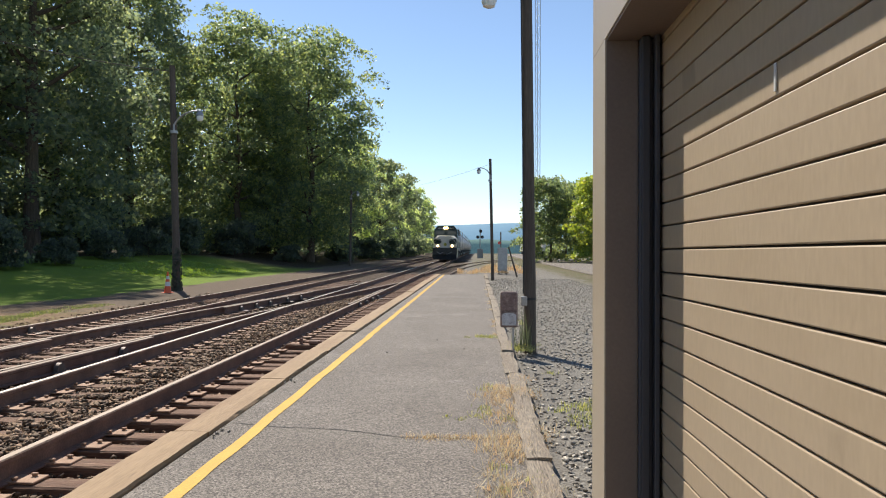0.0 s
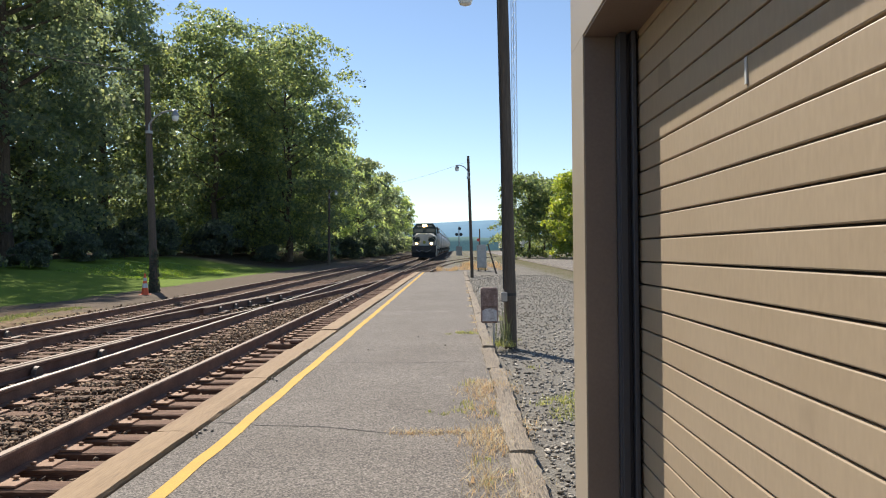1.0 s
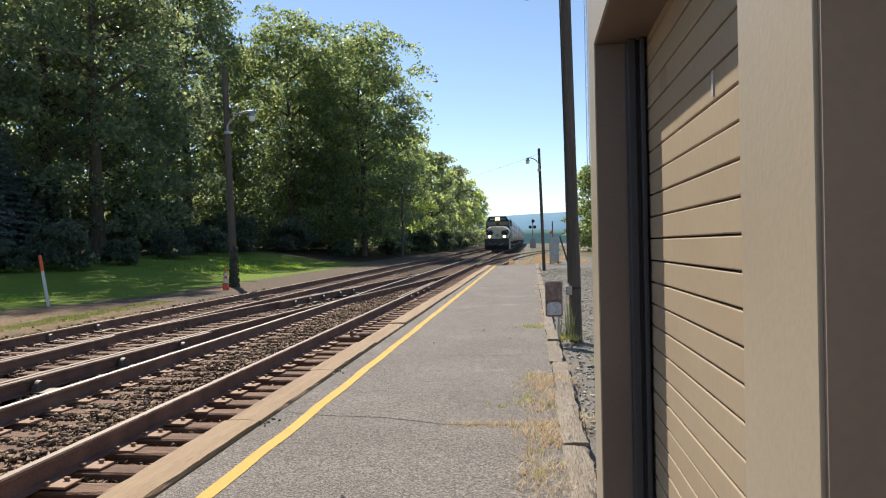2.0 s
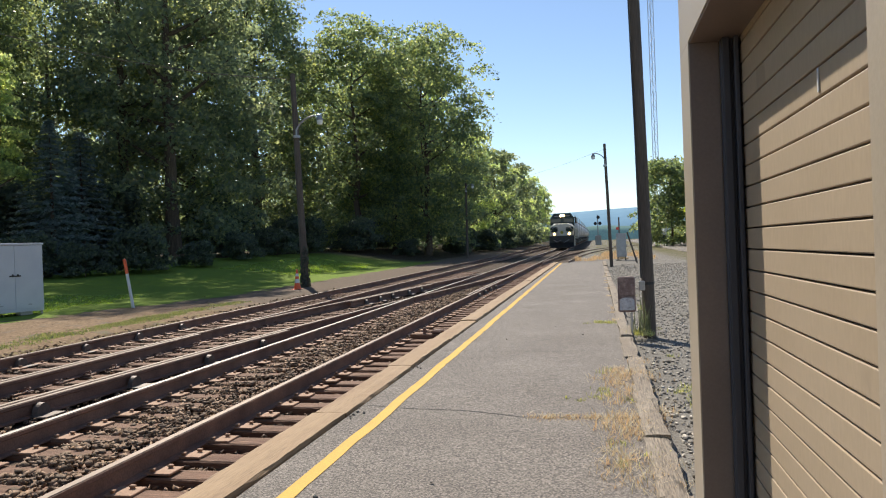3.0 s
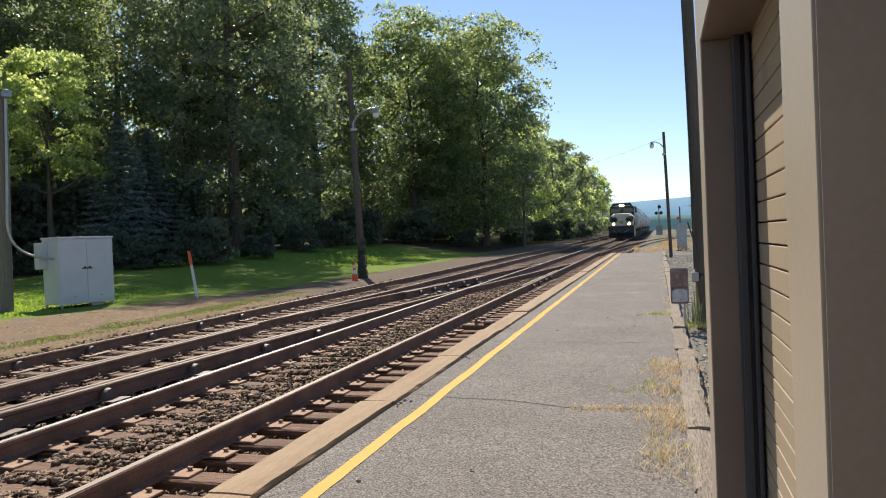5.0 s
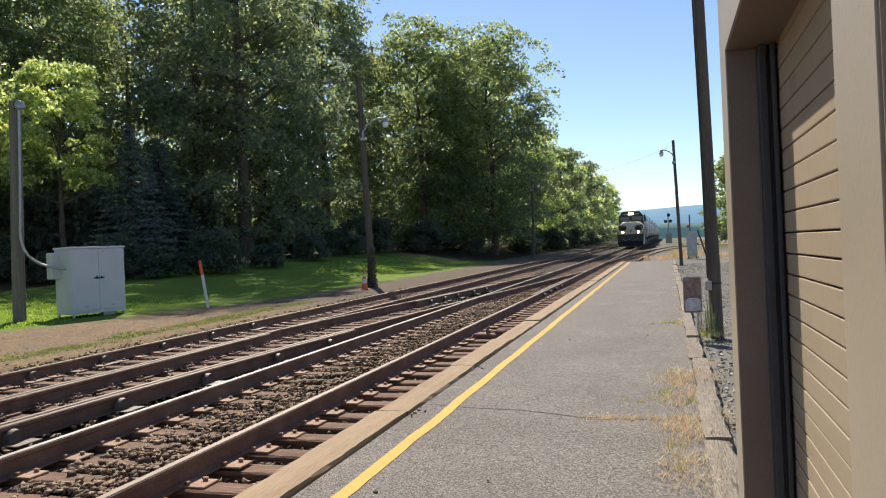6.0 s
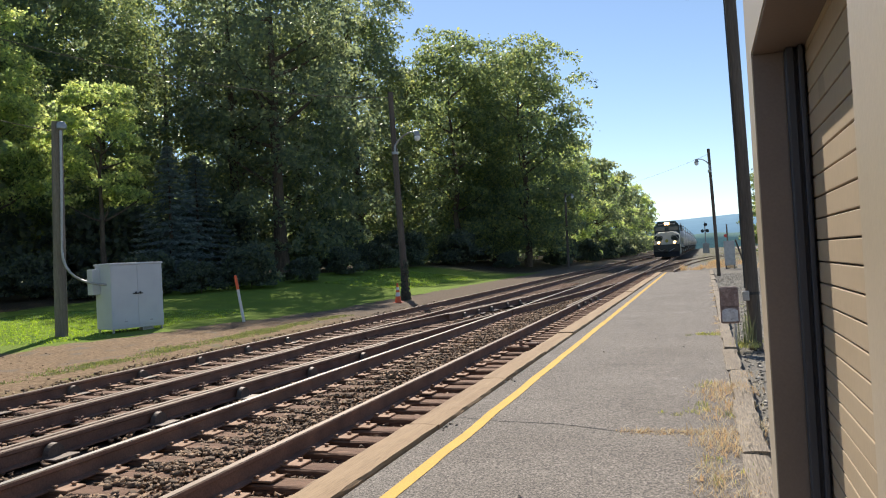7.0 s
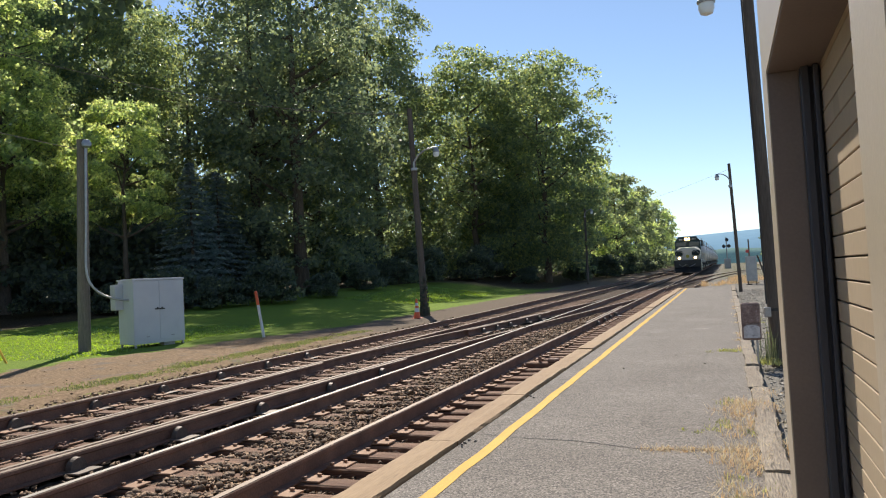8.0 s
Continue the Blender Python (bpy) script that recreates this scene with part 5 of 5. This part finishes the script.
def shrub_line():
    """Low undergrowth under the wood's edge."""
    # leaf colours darkened: the deep shade under the trees is put into them
    sh = tree(61, 2.4, 1.9, 0.15, leafy("shade_darkened_leaves", (0.045, 0.062, 0.045), (0.065, 0.088, 0.055), (0.11, 0.13, 0.06), 0.45, 0.7), 0.12, 26, 170, "low undergrowth at the edge of the wood, shade put into its leaf colour", at(-23.2, 57), "shrub", "shrub")
    for x, y, t, s in ((-26, 38, 10, 0.6), (-17.5, 69, 30, 0.6), (-34.6, 31, 60, 1.5), (-30.3, 30.8, 140, 0.95), (-27.2, 31.4, 30, 1.3), (-24.6, 32.6, 200, 1.0), (-22.9, 34.6, 320, 1.35), (-21.9, 38.3, 10, 0.85), (-22.0, 44.5, 250, 1.1), (-22.6, 51, 170, 1.2), (-21.5, 66, 100, 1.2), (-15.2, 84, 240, 0.8), (-14.6, 100, 300, 1.1), (-14.4, 116, 10, 1.1), (-14.2, 134, 80, 1.3), (-14.3, 152, 0, 1.3), (-16.4, 92, 40, 1.1), (-14.8, 108, 140, 1.1), (-14.6, 125, 70, 1.2), (-14.6, 143, 200, 1.3), (-14.8, 166, 90, 1.5),
                       # large copies added behind the first trees to block light between trunks
                       (-33, 44, 20, 3.0), (-37, 50, 100, 3.2), (-29, 56, 220, 2.6), (-27, 64, 310, 1.2), (-38, 40, 10, 3.0), (-42, 33, 80, 3.2), (-23, 78, 50, 1.2)):
        copy_thing(sh, at(x, y, t, s * (0.6 if y < 60 else 0.95)))


shrub_line()


def far_wood():
    """The closed wood behind the first trees: one mass of leaves, with trunks left to the dark."""
    rng = np.random.default_rng(77)
    n = 45000
    x = rng.uniform(-85, -44, n); y = rng.uniform(2, 190, n)
    x = x + np.where(y > 82, 16, 0) + np.where(y > 105, 6, 0)
    top = 12 + 4 * np.sin(x * 0.21) * np.cos(y * 0.17) + 3 * np.sin(y * 0.43 + x * 0.1)
    z = top * rng.uniform(0.02, 1, n) ** 0.8
    c = np.stack([x, y, z + 0.5], -1)
    nrm = rng.normal(0, 1, (n, 3)); nrm /= np.linalg.norm(nrm, axis=1)[:, None]
    u = np.cross(nrm, rng.normal(0, 1, (n, 3))); u /= np.linalg.norm(u, axis=1)[:, None]
    v = np.cross(nrm, u)
    s = rng.uniform(0.3, 0.55, n)[:, None]
    tagged(quads("far_wood", c, u * s, v * s, LEAF_D), "dense dark wood behind the first row of trees", "woodland", "", "stuff")


far_wood()


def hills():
    """Wooded ridge on the horizon, with distance haze put into colour and a faint glow."""
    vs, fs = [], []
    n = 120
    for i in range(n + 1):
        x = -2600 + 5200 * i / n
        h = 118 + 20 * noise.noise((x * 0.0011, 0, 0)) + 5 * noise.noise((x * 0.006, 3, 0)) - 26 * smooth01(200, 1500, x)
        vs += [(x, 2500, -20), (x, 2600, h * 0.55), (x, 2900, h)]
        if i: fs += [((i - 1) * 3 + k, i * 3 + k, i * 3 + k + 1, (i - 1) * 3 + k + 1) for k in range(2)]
    # aerial haze painted on: blue base colour plus a little emission
    m = surf("haze_painted_ridge", (0.075, 0.14, 0.19), (0.09, 0.165, 0.215), 0.004, 1.0, 0, 0, 0.03, 0.12, world_space=True)
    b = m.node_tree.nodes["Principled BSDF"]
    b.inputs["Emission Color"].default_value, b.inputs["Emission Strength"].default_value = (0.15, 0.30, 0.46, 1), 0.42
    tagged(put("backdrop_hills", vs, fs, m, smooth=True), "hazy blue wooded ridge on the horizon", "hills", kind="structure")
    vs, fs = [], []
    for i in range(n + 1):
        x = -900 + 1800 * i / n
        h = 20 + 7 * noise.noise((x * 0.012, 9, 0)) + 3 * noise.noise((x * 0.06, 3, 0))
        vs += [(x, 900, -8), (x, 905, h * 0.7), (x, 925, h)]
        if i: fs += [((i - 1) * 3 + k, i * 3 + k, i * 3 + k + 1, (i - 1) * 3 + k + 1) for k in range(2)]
    # haze over the wood belt put into its colour and a weaker glow
    m = surf("haze_painted_far_wood", (0.06, 0.12, 0.09), (0.09, 0.16, 0.11), 0.05, 1.0, 0, 0, 0.5, 0.3, world_space=True)
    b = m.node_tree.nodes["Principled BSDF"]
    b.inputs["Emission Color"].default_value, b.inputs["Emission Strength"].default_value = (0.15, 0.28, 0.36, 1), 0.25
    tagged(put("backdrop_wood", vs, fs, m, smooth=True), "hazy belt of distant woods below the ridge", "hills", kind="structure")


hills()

# ---- loose stones, weeds and grass ----
g_rng = np.random.default_rng(5)


def scatter(n, x0, x1, y0, y1, power=1.6):
    """Points, thicker towards the near end."""
    y = y0 + (y1 - y0) * g_rng.uniform(0, 1, n) ** power
    return np.stack([g_rng.uniform(x0, x1, n), y], -1)


xy = np.concatenate([scatter(2600, -4.52, -3.45, -4.5, 1.6, 1.0), scatter(800, -3.12, -2.4, -4.5, 1.6, 1.0), scatter(17000, -4.52, -3.45, 1.5, 26), scatter(4200, -3.12, -2.4, 1.5, 26), scatter(3600, -5.8, -4.86, 2.0, 22), scatter(3600, -6.85, -5.9, 2.5, 22), scatter(4400, -8.4, -7.05, 3.0, 26), scatter(2000, -10.0, -8.6, 3.5, 28)])
on_tie = np.abs((xy[:, 1] + 4.6 + 0.226) % 0.452 - 0.226) < 0.115
heap = np.abs(xy[:, 0] + 3.72) < 0.26 + 0.1 * np.sin(xy[:, 1] * 1.3)
xy = xy[~on_tie | (g_rng.uniform(0, 1, len(xy)) < np.where(heap, 0.4, 0.04)) | (xy[:, 0] < -9.3)]
base = np.where(xy[:, 0] > -3.3, -0.235, -0.185 + 0.03 * np.exp(-((xy[:, 0] + 3.95) / 0.35) ** 2))
zz = SLOPE * xy[:, 1] + base + g_rng.uniform(-0.02, 0.015, len(xy))
stones("ballast", xy, zz, 0.036, STONE, g_rng, "rough brown crushed-stone ballast between the rails", "ballast")
xy = np.concatenate([scatter(16000, 0.66, 5.0, 3.4, 40, 1.7), scatter(160, 0.7, 1.4, 5.5, 9)])
stones("gravel", xy, SLOPE * xy[:, 1] - 0.074, 0.023, STONE_R, g_rng, "loose grey gravel behind the platform", "gravel")
xy = scatter(220, -14.5, -10.2, 9, 26, 1.2)
stones("dirt_clods", xy, SLOPE * xy[:, 1] - 0.15, 0.022, STONE, g_rng, "small stones and clods on the bare dirt", "stones")


def tufts(name, spots, mat, label, h, per, spread, width=0.004, lean=1.1):
    roots, hs = [], []
    for x, y, s in spots:
        k = int(per * s)
        r = g_rng.normal(0, spread * s, (k, 2))
        for a, b in r:
            roots.append((x + a * 0.7, y + b, gz(y + b) - 0.005)); hs.append(h * s * g_rng.uniform(0.35, 1.1))
    blades(name, np.array(roots), np.array(hs), mat, g_rng, label, "grass", width, lean)


dry = [(0.36 + g_rng.uniform(-0.2, 0.2), y, g_rng.uniform(0.6, 1.2)) for y in np.concatenate([g_rng.normal(4.75, 0.22, 9), g_rng.normal(5.9, 0.32, 13), g_rng.normal(7.0, 0.2, 6), g_rng.normal(8.0, 0.25, 12)])]
dry += [(0.42, y, 0.6) for y in g_rng.uniform(13, 30, 22)] + [(x, 6.03 + g_rng.uniform(-0.04, 0.05), 0.42) for x in g_rng.uniform(-0.5, 0.3, 26)]
tufts("dry_grass", dry, DRY, "dry straw-coloured grass along the platform timbers", 0.07, 75, 0.12, 0.0022, 2.4)
end = [(g_rng.uniform(-1.2, 3.6), g_rng.uniform(43.7, 50), g_rng.uniform(0.4, 0.9)) for _ in range(26)] + [(g_rng.uniform(0.5, 3.0), g_rng.uniform(50, 62), 1.1) for _ in range(20)]
tufts("end_grass", end, DRY, "tall dry weeds past the platform end", 0.32, 70, 0.22, 0.008, 0.8)
wd = [(0.34 + g_rng.uniform(-0.22, 0.15), y, 0.7) for y in g_rng.uniform(4.6, 9.0, 8)] + [(0.0 + g_rng.uniform(-0.2, 0.15), y, 0.5) for y in g_rng.uniform(6.6, 7.2, 5)] + [(0.15 + g_rng.uniform(-0.25, 0.25), 12.8 + g_rng.uniform(-0.15, 0.15), 0.6) for _ in range(12)] + [(1.05 + g_rng.uniform(-0.25, 0.25), g_rng.uniform(6.4, 7.6), 0.8) for _ in range(16)] \
    + [(0.72 + g_rng.uniform(-0.1, 0.14), 11.25 + g_rng.uniform(-0.1, 0.3), 1.2) for _ in range(8)] + [(0.95, g_rng.uniform(9, 20), 0.6) for _ in range(10)]
tufts("green_weeds", wd, WEED, "sparse green and yellow weeds in the gravel", 0.075, 40, 0.085, 0.0035)
tall = [(0.70 + g_rng.uniform(-0.07, 0.12), 11.28, g_rng.uniform(0.6, 1.1)) for _ in range(9)]
tufts("tall_weed", tall, leafy("weed_leaves", (0.05, 0.06, 0.03), (0.08, 0.095, 0.045), (0.13, 0.14, 0.07), 0.25, 0.7), "tall grey-green weed at the pole foot", 0.62, 9, 0.05, 0.005, 0.35)
vg = [(-9.72 + g_rng.normal(0, 0.17), y, g_rng.uniform(0.5, 1.2)) for y in np.concatenate([g_rng.normal(c, 0.5, 9) for c in g_rng.uniform(7, 19, 24)])]
tufts("verge_grass", vg, leafy("verge_blades", (0.075, 0.092, 0.03), (0.12, 0.14, 0.04), (0.19, 0.20, 0.075), 0.35), "patchy yellow-green grass beside the far rail", 0.035, 60, 0.14, 0.007)
xy = np.concatenate([[(-1.24, 7.0), (1.0, 5.75), (1.12, 5.7), (0.9, 5.9), (1.2, 5.95)], g_rng.normal((-2.0, 6.05), (0.05, 0.12), (12, 2)), g_rng.normal((-2.0, 8.4), (0.05, 0.1), (8, 2)), scatter(12, -1.9, 0.4, 4, 20)])
stones("pebbles", xy, SLOPE * xy[:, 1] + np.where(xy[:, 0] > 0.7, -0.05, 0.008), 0.016, STONE_R, g_rng, "a few loose pebbles and chips on the asphalt", "pebbles")
def lawn_grass():
    """Short blades over the lawn; the sun shines through them."""
    spots = np.concatenate([scatter(17000, -27, -15.4, 14.5, 25, 1.0), scatter(7000, -20.5, -14.6, 38, 52, 1.0)])
    ragged = np.array([noise.noise((x * 0.8, y * 0.8, 2.0)) for x, y in spots])
    limit = -15.6 - np.clip((spots[:, 1] - 14) / 10, 0, 1) * 0.4 + ragged
    spots = spots[spots[:, 0] < np.where(spots[:, 1] > 30, -15.2 + ragged, limit)]
    roots = np.array([(x, y, ground_height(x, y) - 0.005) for x, y in spots])
    far = spots[:, 1] > 30
    mat = leafy("lawn_blades", (0.105, 0.165, 0.024), (0.135, 0.205, 0.028), (0.17, 0.245, 0.034), 0.5, 0.7)
    blades("lawn_grass", roots, np.where(far, 0.08, 0.05) * g_rng.uniform(0.5, 1.2, len(roots)), mat, g_rng, "mown green lawn grass below the wood", "grass", 0.018, 1.2)


lawn_grass()
guy = thing("guy_wire", "thin guy wire with a yellow guard in the lawn", "guy wire", pose(-17.1, 13.9, -0.05))
bm = bmesh.new(); tube(bm, [(0, 0, -0.1), (-0.9, -0.35, 1.9)], 0.03, 8); part("guard", bm, plain("yellow_guard", (0.72, 0.42, 0.05), 0.5), guy, "yellow plastic guard")
bm = bmesh.new(); tube(bm, [(-0.02, -0.01, -0.1), (-2.7, -1.05, 5.8)], 0.008, 5); part("wire", bm, GALV, guy)
